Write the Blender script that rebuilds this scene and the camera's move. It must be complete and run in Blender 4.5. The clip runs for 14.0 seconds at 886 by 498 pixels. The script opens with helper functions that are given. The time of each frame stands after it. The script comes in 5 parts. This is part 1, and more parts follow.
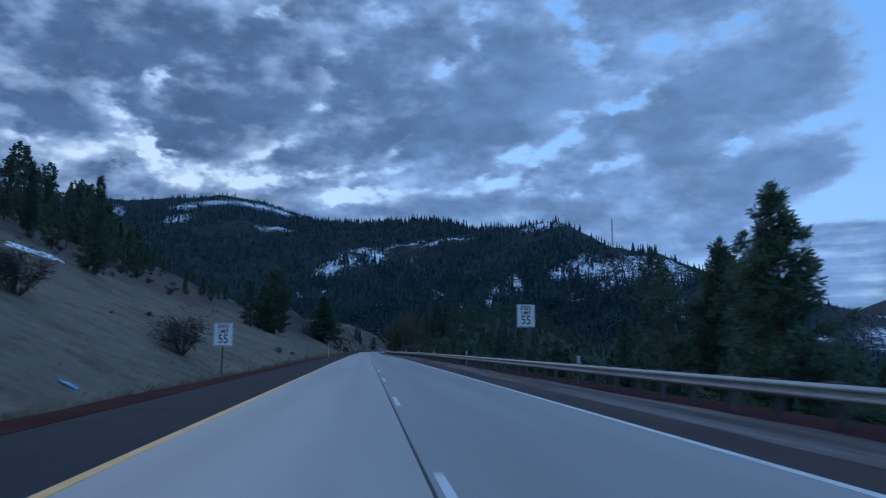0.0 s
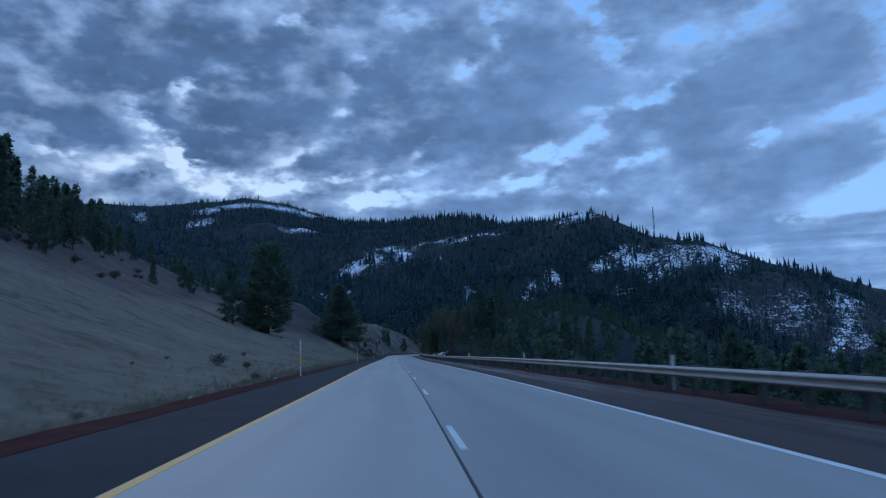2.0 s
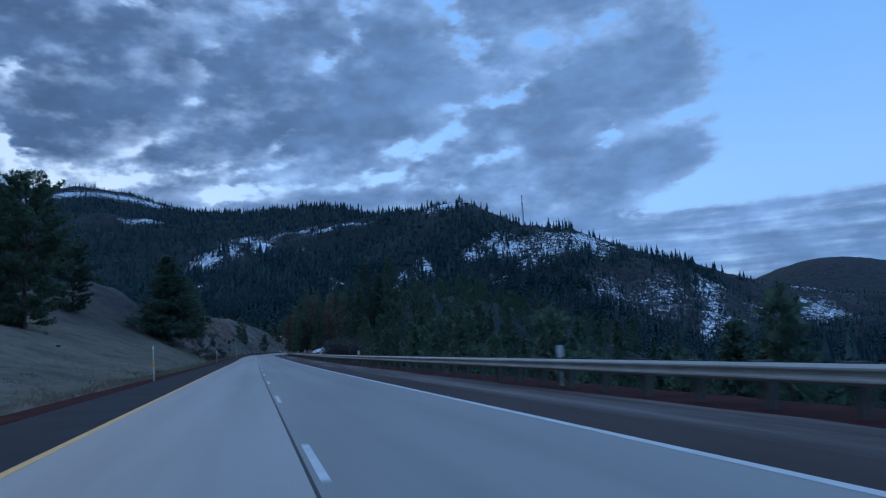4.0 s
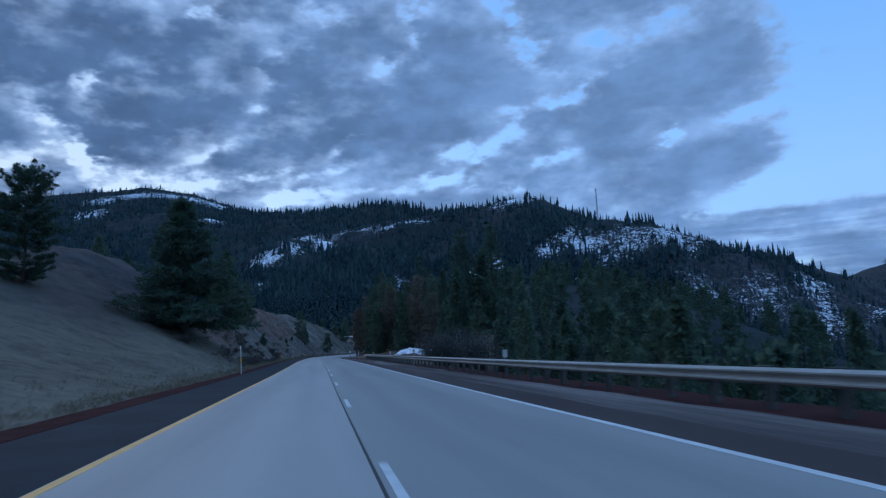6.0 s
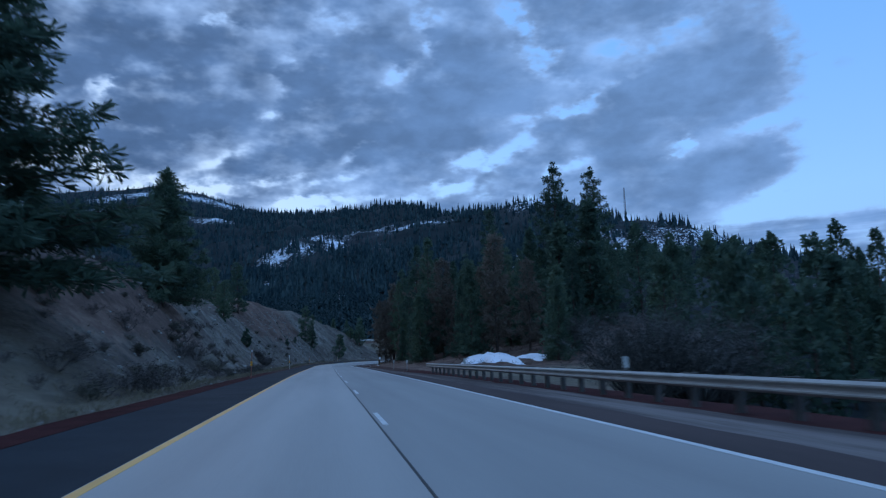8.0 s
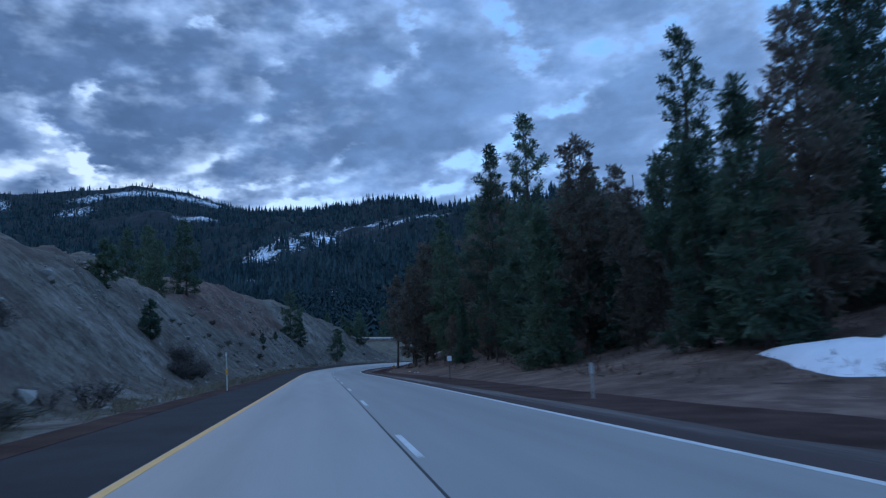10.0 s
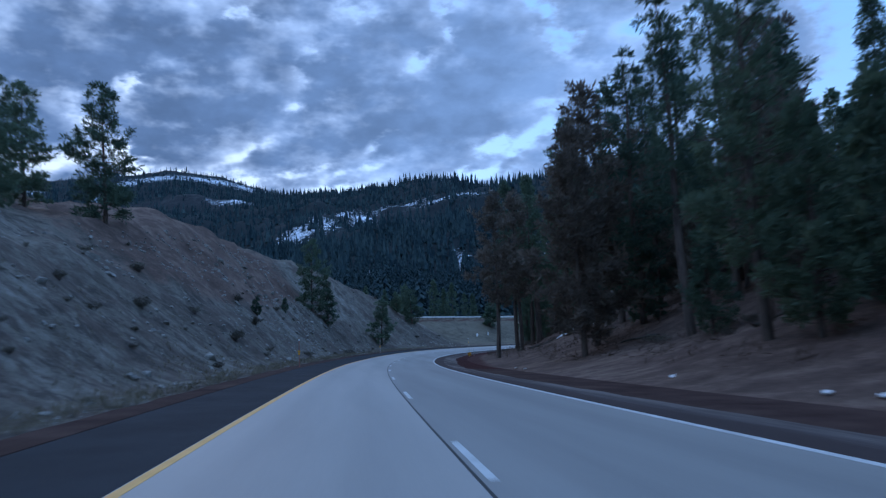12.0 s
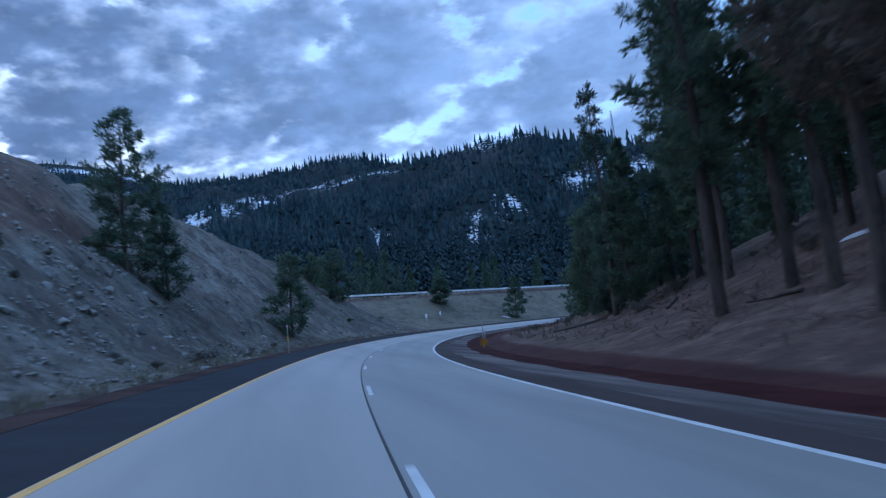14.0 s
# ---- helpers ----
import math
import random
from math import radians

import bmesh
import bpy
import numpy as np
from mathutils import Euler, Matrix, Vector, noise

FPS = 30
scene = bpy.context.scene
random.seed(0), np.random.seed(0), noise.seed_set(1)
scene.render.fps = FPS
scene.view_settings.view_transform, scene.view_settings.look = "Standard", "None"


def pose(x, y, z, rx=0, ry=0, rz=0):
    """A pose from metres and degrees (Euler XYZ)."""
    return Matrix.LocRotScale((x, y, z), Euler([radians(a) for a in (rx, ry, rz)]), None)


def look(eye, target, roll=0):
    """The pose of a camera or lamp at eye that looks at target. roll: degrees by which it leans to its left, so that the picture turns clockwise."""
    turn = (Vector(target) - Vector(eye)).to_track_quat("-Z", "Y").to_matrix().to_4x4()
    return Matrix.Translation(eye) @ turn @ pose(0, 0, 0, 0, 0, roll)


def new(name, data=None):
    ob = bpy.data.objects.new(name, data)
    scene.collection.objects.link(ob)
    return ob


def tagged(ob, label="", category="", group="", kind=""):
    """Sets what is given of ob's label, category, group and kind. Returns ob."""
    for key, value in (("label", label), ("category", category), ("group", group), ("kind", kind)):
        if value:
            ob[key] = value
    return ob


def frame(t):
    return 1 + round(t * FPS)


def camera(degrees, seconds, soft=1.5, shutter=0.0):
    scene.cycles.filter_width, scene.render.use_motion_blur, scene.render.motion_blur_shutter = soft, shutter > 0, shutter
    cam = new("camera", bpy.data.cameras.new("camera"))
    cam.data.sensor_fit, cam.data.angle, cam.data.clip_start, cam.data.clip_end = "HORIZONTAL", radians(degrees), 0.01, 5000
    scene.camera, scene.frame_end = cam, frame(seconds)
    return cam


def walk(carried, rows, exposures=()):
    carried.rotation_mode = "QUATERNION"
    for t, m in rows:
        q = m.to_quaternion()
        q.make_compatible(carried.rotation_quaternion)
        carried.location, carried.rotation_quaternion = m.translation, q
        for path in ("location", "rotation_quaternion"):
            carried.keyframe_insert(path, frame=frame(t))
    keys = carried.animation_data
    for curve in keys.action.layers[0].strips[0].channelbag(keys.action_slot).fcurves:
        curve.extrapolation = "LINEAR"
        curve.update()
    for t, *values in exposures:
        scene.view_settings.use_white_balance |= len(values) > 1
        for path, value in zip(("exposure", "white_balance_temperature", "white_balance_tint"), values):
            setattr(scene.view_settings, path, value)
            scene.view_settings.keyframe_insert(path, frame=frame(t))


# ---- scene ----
cam = camera(65.4, 14.0, soft=1.25, shutter=0.3)
# seconds, x, y, z, yaw, pitch, roll
PATH = [
    (0.0, -0.694, 0.000, 1.365, -6.46, 8.27, -0.47),
    (0.5, -0.715, 17.536, 1.377, -6.69, 8.28, 0.07),
    (1.0, -0.711, 34.726, 1.388, -5.85, 8.65, 0.69),
    (1.5, -0.723, 51.571, 1.397, -4.54, 8.64, 0.85),
    (2.0, -0.640, 68.077, 1.403, -4.07, 8.38, 0.81),
    (2.5, -0.486, 84.238, 1.407, -5.85, 8.26, 1.20),
    (3.0, -0.379, 100.050, 1.404, -13.15, 7.62, 2.34),
    (3.2, -0.371, 106.307, 1.399, -15.80, 7.45, 2.70),
    (3.7, -0.380, 121.953, 1.371, -15.60, 7.52, 2.76),
    (4.2, -0.384, 137.604, 1.324, -15.15, 7.68, 2.89),
    (4.7, -0.360, 153.257, 1.259, -14.68, 7.85, 3.02),
    (5.3, -0.311, 172.043, 1.182, -14.40, 7.95, 3.10),
    (5.5, -0.289, 178.306, 1.159, -13.20, 7.95, 3.02),
    (6.0, -0.365, 194.053, 1.107, -10.55, 8.06, 2.36),
    (6.5, -0.395, 209.973, 1.062, -9.85, 7.93, 2.05),
    (7.0, -0.395, 226.066, 1.028, -10.01, 8.08, 1.98),
    (7.5, -0.347, 242.331, 1.010, -9.81, 8.23, 1.76),
    (8.0, -0.338, 258.767, 1.009, -9.83, 8.72, 1.50),
    (8.2, -0.328, 265.367, 1.012, -9.80, 8.80, 1.60),
    (8.7, -0.307, 281.786, 1.024, -9.90, 8.79, 1.73),
    (9.2, -0.297, 298.084, 1.017, -10.13, 8.78, 2.02),
    (9.7, -0.276, 314.268, 0.990, -10.36, 8.76, 2.32),
    (10.3, -0.177, 333.533, 0.934, -10.50, 8.75, 2.50),
    (10.5, -0.124, 339.916, 0.911, -10.42, 8.72, 2.64),
    (11.0, 0.067, 355.839, 0.847, -10.28, 8.67, 2.80),
    (11.5, 0.221, 371.756, 0.774, -8.03, 8.41, 3.20),
    (12.0, 0.360, 387.669, 0.693, -7.44, 7.72, 2.63),
    (12.5, 0.589, 403.586, 0.618, -8.32, 7.09, 2.85),
    (13.0, 0.995, 419.528, 0.545, -9.84, 6.71, 3.39),
    (13.5, 1.894, 435.478, 0.460, -11.88, 6.81, 4.88),
    (14.0, 3.214, 451.419, 0.370, -14.53, 6.16, 6.32),
]
walk(cam, [(t, pose(x, y, z, 90 + pitch, roll, yaw)) for t, x, y, z, yaw, pitch, roll in PATH],
     [(0.0, 0.12, 6560, 9), (3.0, 0.14, 6560, 9), (6.0, 0.19, 6560, 9), (8.0, 0.22, 6560, 9.5), (11.0, 0.48, 6680, 12), (12.5, 0.64, 6780, 14), (14.0, 0.80, 6780, 14)])


# ---- node helpers ----
class Nodes:
    """Short notation for a node tree."""

    def __init__(self, tree):
        self.tree, self.nodes, self.links = tree, tree.nodes, tree.links
        self.nodes.clear()

    def put(self, sock, value):
        if isinstance(value, bpy.types.NodeSocket):
            self.links.new(value, sock)
        elif value is not None:
            sock.default_value = value

    def math(self, op, a, b=None, c=None, clamp=False):
        n = self.nodes.new("ShaderNodeMath")
        n.operation, n.use_clamp = op, clamp
        for i, v in enumerate((a, b, c)):
            self.put(n.inputs[i], v)
        return n.outputs[0]

    def vec(self, op, a, b=None):
        n = self.nodes.new("ShaderNodeVectorMath")
        n.operation = op
        self.put(n.inputs[0], a)
        if op == "SCALE":
            self.put(n.inputs[3], b)
        else:
            self.put(n.inputs[1], b)
        return n.outputs["Value"] if op in ("DOT_PRODUCT", "LENGTH", "DISTANCE") else n.outputs[0]

    def noise(self, vector, scale, detail=4.0, rough=0.55, distort=0.0):
        n = self.nodes.new("ShaderNodeTexNoise")
        self.put(n.inputs["Vector"], vector)
        self.put(n.inputs["Scale"], scale)
        n.inputs["Detail"].default_value = detail
        n.inputs["Roughness"].default_value = rough
        n.inputs["Distortion"].default_value = distort
        return n.outputs[0]

    def ramp(self, fac, stops):
        n = self.nodes.new("ShaderNodeValToRGB")
        e = n.color_ramp.elements
        while len(e) < len(stops):
            e.new(0.5)
        for k, (p, c) in zip(e, stops):
            k.position = p
            k.color = (*c, 1) if len(c) == 3 else c
        self.put(n.inputs[0], fac)
        return n.outputs[0]

    def step(self, v, a, b):
        n = self.nodes.new("ShaderNodeMapRange")
        n.interpolation_type = "SMOOTHSTEP"
        self.put(n.inputs[0], v)
        self.put(n.inputs[1], a)
        self.put(n.inputs[2], b)
        return n.outputs[0]

    def mix(self, fac, a, b, blend="MIX"):
        n = self.nodes.new("ShaderNodeMix")
        n.data_type, n.blend_type = "RGBA", blend
        self.put(n.inputs[0], fac)
        for sock, v in ((n.inputs[6], a), (n.inputs[7], b)):
            self.put(sock, (*v, 1) if isinstance(v, tuple) and len(v) == 3 else v)
        return n.outputs[2]

    def join(self, x, y, z):
        n = self.nodes.new("ShaderNodeCombineXYZ")
        for i, v in enumerate((x, y, z)):
            self.put(n.inputs[i], v)
        return n.outputs[0]

    def split(self, v):
        n = self.nodes.new("ShaderNodeSeparateXYZ")
        self.put(n.inputs[0], v)
        return n.outputs


# ---- world: dusk sky with broken cloud ----
SUN_EL, SUN_AZ = 1.5, -22.0   # degrees; azimuth clockwise from +y


def make_sky():
    world = bpy.data.worlds.new("dusk_sky")
    scene.world = world
    world.use_nodes = True
    N = Nodes(world.node_tree)
    out = N.nodes.new("ShaderNodeOutputWorld")
    bg = N.nodes.new("ShaderNodeBackground")
    N.links.new(bg.outputs[0], out.inputs[0])
    d = N.nodes.new("ShaderNodeTexCoord").outputs["Generated"]
    x, y, z = N.split(d)
    sky = N.nodes.new("ShaderNodeTexSky")
    sky.sky_type, sky.sun_disc = "NISHITA", False
    sky.sun_elevation, sky.sun_rotation = radians(SUN_EL), radians(SUN_AZ)
    zc = N.math("MAXIMUM", z, 0.0)
    # clear air: the physical sky, tinted towards the blue hour
    clear = N.mix(0.85, N.mix(1.0, sky.outputs[0], (0.5, 0.9, 1.9), "MULTIPLY"), N.ramp(zc, [(0.0, (0.17, 0.33, 0.68)), (0.2, (0.20, 0.42, 0.84)), (0.4, (0.14, 0.36, 0.80)), (1.0, (0.10, 0.27, 0.66))]))
    az = N.math("MULTIPLY", N.math("ARCTAN2", x, y), 57.2958)
    el = N.math("MULTIPLY", N.math("ARCSINE", z), 57.2958)
    # broken cloud sheet, flattened a little towards the horizon
    lump = N.join(x, y, N.math("MULTIPLY", z, 1.9))
    puff = N.noise(N.vec("ADD", lump, (3.1, 0.7, 0.0)), 7.0, 3.0, 0.5)
    mid = N.noise(N.vec("ADD", lump, (1.7, 4.2, 0.0)), 17.0, 3.0, 0.55)
    fine = N.noise(N.vec("ADD", lump, (8.2, 1.3, 0.0)), 44.0, 3.0, 0.55)
    body = N.math("ADD", N.math("MULTIPLY", N.noise(N.vec("ADD", lump, (7.3, 2.1, 5.0)), 8.0, 3.0, 0.5), 0.6), N.math("MULTIPLY", N.noise(N.vec("ADD", lump, (2.3, 8.1, 1.0)), 22.0, 4.0, 0.55), 0.4))
    dens = N.math("MULTIPLY_ADD", N.math("SUBTRACT", puff, 0.5), 0.34, 0.575)
    dens = N.math("ADD", dens, N.math("MULTIPLY", N.math("SUBTRACT", mid, 0.5), 0.60))
    dens = N.math("ADD", dens, N.math("MULTIPLY", N.math("SUBTRACT", fine, 0.5), 0.13))
    wob = N.math("ADD", N.math("MULTIPLY", N.math("SUBTRACT", mid, 0.5), 5.0), N.math("MULTIPLY", N.math("SUBTRACT", fine, 0.5), 2.6))
    wob2 = N.math("ADD", N.math("MULTIPLY", N.math("SUBTRACT", puff, 0.5), 2.4), N.math("MULTIPLY", N.math("SUBTRACT", fine, 0.5), 1.6))
    # thin and heavy places: azimuth, elevation, half length, half width, slant, amount
    torn = N.math("MULTIPLY_ADD", N.step(N.noise(N.vec("ADD", lump, (4.4, 6.1, 2.0)), 19.0, 3.0, 0.6), 0.36, 0.62), 1.0, 0.35)
    for sign, rows in ((-1.0, SKY_GAPS_LOW + SKY_GAPS_HIGH), (1.0, SKY_MASSES)):
        for a0, e0, ln, wd, slant, amt in rows:
            da, de = N.math("SUBTRACT", N.math("ADD", az, wob), a0), N.math("SUBTRACT", N.math("ADD", el, wob2), e0)
            c, sn = math.cos(radians(slant)), math.sin(radians(slant))
            g = N.math("POWER", N.math("MULTIPLY_ADD", da, c / ln, N.math("MULTIPLY", de, sn / ln)), 2.0)
            h = N.math("POWER", N.math("MULTIPLY_ADD", da, -sn / wd, N.math("MULTIPLY", de, c / wd)), 2.0)
            dens = N.math("ADD", dens, N.math("MULTIPLY", N.math("EXPONENT", N.math("MULTIPLY", N.math("ADD", g, h), -1.0)), N.math("MULTIPLY", torn, -amt) if sign < 0 else amt))
    # the sheet ends towards the open valley; a low bank lies beyond it
    edge = N.step(N.math("ADD", N.math("ADD", az, N.math("MULTIPLY", N.math("MAXIMUM", N.math("SUBTRACT", 13.5, el), 0.0), 1.9)), N.math("MULTIPLY", wob, 1.6)), 36.0, 41.0)
    edge = N.math("MULTIPLY", edge, N.step(az, 150.0, 110.0))
    bank = N.math("MULTIPLY", N.step(N.math("ADD", el, N.math("MULTIPLY", wob2, 0.5)), 10.0, 8.8), N.step(N.math("ADD", az, wob), 24.0, 31.0))
    dens = N.math("ADD", N.math("SUBTRACT", dens, N.math("MULTIPLY", edge, 0.45)), N.math("MULTIPLY", bank, N.math("MULTIPLY_ADD", N.noise(N.join(N.math("MULTIPLY", az, 0.06), N.math("MULTIPLY", el, 0.9), 0.0), 1.8, 5.0), 0.75, 0.12)))
    dens = N.math("SUBTRACT", dens, N.math("MULTIPLY", N.step(y, 0.25, -0.35), 0.22))
    cover = N.step(dens, 0.26, 0.52)
    thick = N.step(dens, 0.36, 0.70)
    glow = N.math("POWER", N.math("MAXIMUM", N.vec("DOT_PRODUCT", d, (math.sin(radians(SUN_AZ)) * 0.98, math.cos(radians(SUN_AZ)) * 0.98, 0.2)), 0.0), 12.0)
    dark = N.mix(N.step(az, -24.0, 34.0), (0.060, 0.123, 0.268), (0.112, 0.226, 0.472))
    cloud = N.mix(thick, (0.185, 0.335, 0.65), dark)
    body = N.math("ADD", body, N.math("MULTIPLY", bank, N.math("MULTIPLY", N.math("SUBTRACT", N.noise(N.join(N.math("MULTIPLY", az, 0.10), el, 3.0), 1.3, 4.0, 0.6), 0.45), 0.35)))
    tone = N.math("MULTIPLY_ADD", N.step(body, 0.32, 0.68), 0.46, 0.88)
    cloud = N.vec("SCALE", cloud, tone)
    cloud = N.mix(N.step(z, 0.50, 0.75), cloud, N.mix(1.0, cloud, (2.35, 2.3, 2.2), "MULTIPLY"))
    cloud = N.mix(N.math("MULTIPLY", N.math("MULTIPLY", glow, N.math("SUBTRACT", 1.0, thick)), 0.6), cloud, (0.34, 0.48, 0.74))
    air = N.mix(N.math("MULTIPLY", glow, 0.8), clear, (0.50, 0.68, 0.93))
    col = N.mix(cover, air, cloud)
    N.links.new(N.mix(1.0, col, (1.035, 1.0, 0.965), "MULTIPLY"), bg.inputs[0])
    bg.inputs[1].default_value = 1.0


SKY_GAPS_LOW = [
    (-17.8, 15.8, 3.9, 0.82, -36, 0.42), (-22.1, 14.2, 2.6, 0.77, 19, 0.34), (-7.8, 16.0, 4.3, 0.47, 25, 0.26), (-6.7, 13.7, 5.4, 0.58, 3, 0.28), (-13.8, 13.4, 4.6, 0.60, -1, 0.30), (-1.9, 12.3, 2.8, 0.50, 0, 0.36), (2.7, 16.4, 1.6, 0.50, 36, 0.24), (1.1, 14.1, 3.6, 0.37, 19, 0.20), (13.0, 15.7, 2.4, 0.64, 1, 0.36), (10.2, 13.8, 2.2, 0.60, 3, 0.34), (16.8, 17.1, 4.2, 0.47, 34, 0.24), (18.9, 14.8, 2.9, 0.55, 10, 0.22), (14.9, 12.8, 2.8, 0.42, 2, 0.20), (29.4, 15.7, 0.8, 0.78, -7, 0.30), (5.8, 12.9, 3.4, 0.37, 6, 0.16)]
SKY_GAPS_HIGH = [
    (-7.9, 26.0, 1.5, 0.54, -9, 0.26), (-17.4, 20.4, 1.6, 0.61, 78, 0.22), (-3.7, 19.7, 1.5, 0.48, 10, 0.30), (-3.7, 22.2, 1.8, 0.82, 79, 0.22), (0.6, 26.9, 2.2, 0.63, -7, 0.20), (6.1, 23.1, 1.2, 0.82, 36, 0.26), (8.9, 25.8, 2.5, 0.86, -56, 0.26), (18.9, 23.5, 3.0, 0.90, -37, 0.26), (25.5, 23.5, 2.7, 0.85, 1, 0.22), (17.1, 26.4, 2.3, 0.71, -40, 0.26), (18.8, 19.2, 2.8, 0.54, 8, 0.32), (23.4, 20.3, 3.1, 0.45, 14, 0.22), (29.7, 24.8, 2.6, 0.66, -1, 0.18), (35.9, 16.6, 2.7, 0.67, 7, 0.30), (-26.6, 14.9, 1.7, 0.39, -19, 0.20)]
SKY_MASSES = [
    (-11.1, 22.8, 5.9, 2.20, 14, 0.12), (-10.6, 18.4, 5.8, 1.61, 4, 0.14), (-21.4, 21.7, 4.2, 2.26, 9, 0.10), (1.0, 23.6, 2.9, 2.55, 19, 0.10), (4.5, 18.5, 4.8, 1.80, 22, 0.14), (12.2, 23.0, 3.9, 2.59, -3, 0.14), (10.8, 18.4, 4.4, 1.54, 8, 0.14), (27.5, 19.5, 4.7, 2.00, 6, 0.18), (33.0, 13.8, 5.5, 1.29, 1, 0.20), (32.4, 20.8, 4.8, 1.69, 9, 0.12), (29.5, 11.7, 4.6, 1.10, -1, 0.14), (22.3, 24.4, 2.8, 1.06, 2, 0.08), (-18.9, 13.7, 2.3, 0.41, -12, 0.12), (23.6, 15.9, 2.7, 1.09, 14, 0.12), (-24.3, 17.0, 3.8, 1.59, 4, 0.12)]
make_sky()
sun = new("sun", bpy.data.lights.new("sun", "SUN"))
sun.data.energy, sun.data.angle, sun.data.color = 0.25, radians(30), (1.0, 0.86, 0.78)
sun.matrix_world = look((0, 0, 0), (-math.sin(radians(SUN_AZ)), -math.cos(radians(SUN_AZ)), -math.tan(radians(14))))


# ---- materials ----
def surface(name, stops, scale=1.0, rough=0.8, bump=0.3, fine=40.0, spec=0.3, second=0.35, per_object=0.0, stretch=(1, 1, 1), thin=0.0, wear="", per_piece=0.0):
    """A procedural surface: broad patches through the stops, fine grain over them, and a bump of that grain."""
    m = bpy.data.materials.new(name)
    m.use_nodes = True
    N = Nodes(m.node_tree)
    out = N.nodes.new("ShaderNodeOutputMaterial")
    b = N.nodes.new("ShaderNodeBsdfPrincipled")
    N.links.new(b.outputs[0], out.inputs[0])
    p = N.vec("MULTIPLY", N.nodes.new("ShaderNodeNewGeometry").outputs["Position"], stretch)
    broad = N.noise(p, scale, 4.0, 0.6)
    grain = N.noise(p, fine, 3.0, 0.6)
    v = N.math("ADD", broad, N.math("MULTIPLY", N.math("SUBTRACT", grain, 0.5), second))
    if per_object:
        v = N.math("ADD", v, N.math("MULTIPLY", N.math("SUBTRACT", N.nodes.new("ShaderNodeObjectInfo").outputs["Random"], 0.5), per_object))
    if per_piece:
        v = N.math("ADD", v, N.math("MULTIPLY", N.math("SUBTRACT", N.nodes.new("ShaderNodeNewGeometry").outputs["Random Per Island"], 0.5), per_piece))
    tone = N.ramp(v, stops)
    if wear:   # tyre-polished tracks, by an attribute of the mesh
        w = N.nodes.new("ShaderNodeAttribute")
        w.attribute_name = wear
        patch = N.noise(p, 0.25, 3.0, 0.6)
        tone = N.mix(N.math("MULTIPLY", w.outputs["Fac"], N.math("MULTIPLY_ADD", patch, 0.9, 0.25)), tone, N.mix(1.0, tone, (0.88, 0.885, 0.89), "MULTIPLY"))
    N.links.new(tone, b.inputs["Base Color"])
    if thin:   # needles and leaves let some light through
        tr, mx = N.nodes.new("ShaderNodeBsdfTranslucent"), N.nodes.new("ShaderNodeMixShader")
        N.links.new(tone, tr.inputs[0])
        mx.inputs[0].default_value = thin
        N.links.new(b.outputs[0], mx.inputs[1])
        N.links.new(tr.outputs[0], mx.inputs[2])
        N.links.new(mx.outputs[0], out.inputs[0])
    N.put(b.inputs["Roughness"], N.math("ADD", rough - 0.08, N.math("MULTIPLY", grain, 0.16)))
    b.inputs["Specular IOR Level"].default_value = spec
    if bump:
        n = N.nodes.new("ShaderNodeBump")
        n.inputs["Strength"].default_value = bump
        n.inputs["Distance"].default_value = 0.02
        N.links.new(grain, n.inputs["Height"])
        N.links.new(n.outputs[0], b.inputs["Normal"])
    return m


CONCRETE = surface("worn_concrete", wear="wear", stops=[(0.25, (0.3055, 0.2801, 0.2538)), (0.5, (0.3713, 0.3403, 0.3083)), (0.75, (0.423, 0.3901, 0.3553))], scale=0.5, rough=0.62, bump=0.12, fine=30.0, spec=0.4, second=0.25, stretch=(0.94, 0.0658, 0.94))
# same concrete, darkened in colour where the headlights reach less
CONCRETE_OUTER = surface("less_lit_concrete", wear="wear", stops=[(0.25, (0.2306, 0.2165, 0.1989)), (0.5, (0.2834, 0.2658, 0.2438)), (0.75, (0.3274, 0.308, 0.2834))], scale=0.5, rough=0.62, bump=0.12, fine=30.0, spec=0.4, second=0.25, stretch=(0.88, 0.0616, 0.88))
ASPHALT = surface("dark_asphalt", [(0.3, (0.021, 0.026, 0.030)), (0.7, (0.034, 0.040, 0.046))], 0.5, 0.85, 0.3, 45.0, 0.1)
RED_ASPHALT = surface("reddish_asphalt", [(0.3, (0.054, 0.039, 0.037)), (0.7, (0.094, 0.068, 0.063))], 0.4, 0.85, 0.3, 45.0, 0.08, stretch=(1, 0.15, 1))
GRAVEL = surface("pale_gravel", [(0.36, (0.062, 0.046, 0.043)), (0.50, (0.112, 0.090, 0.083)), (0.66, (0.21, 0.175, 0.160))], 0.9, 0.9, 0.6, 25.0, 0.1, 0.3, stretch=(1, 0.05, 1))
CINDER = surface("red_cinder", [(0.3, (0.036, 0.0105, 0.010)), (0.7, (0.074, 0.023, 0.021))], 0.7, 0.95, 0.8, 14.0, 0.06)
DIRT = surface("reddish_brown_dirt", [(0.3, (0.042, 0.022, 0.019)), (0.7, (0.095, 0.056, 0.047))], 0.6, 0.95, 0.7, 16.0, 0.06)
WHITE_PAINT = surface("white_road_paint", [(0.3, (0.50, 0.50, 0.48)), (0.7, (0.70, 0.70, 0.68))], 2.0, 0.6, 0.1, 30.0)
YELLOW_PAINT = surface("yellow_road_paint", [(0.3, (0.74, 0.38, 0.11)), (0.7, (0.88, 0.47, 0.155))], 2.0, 0.6, 0.1, 30.0)
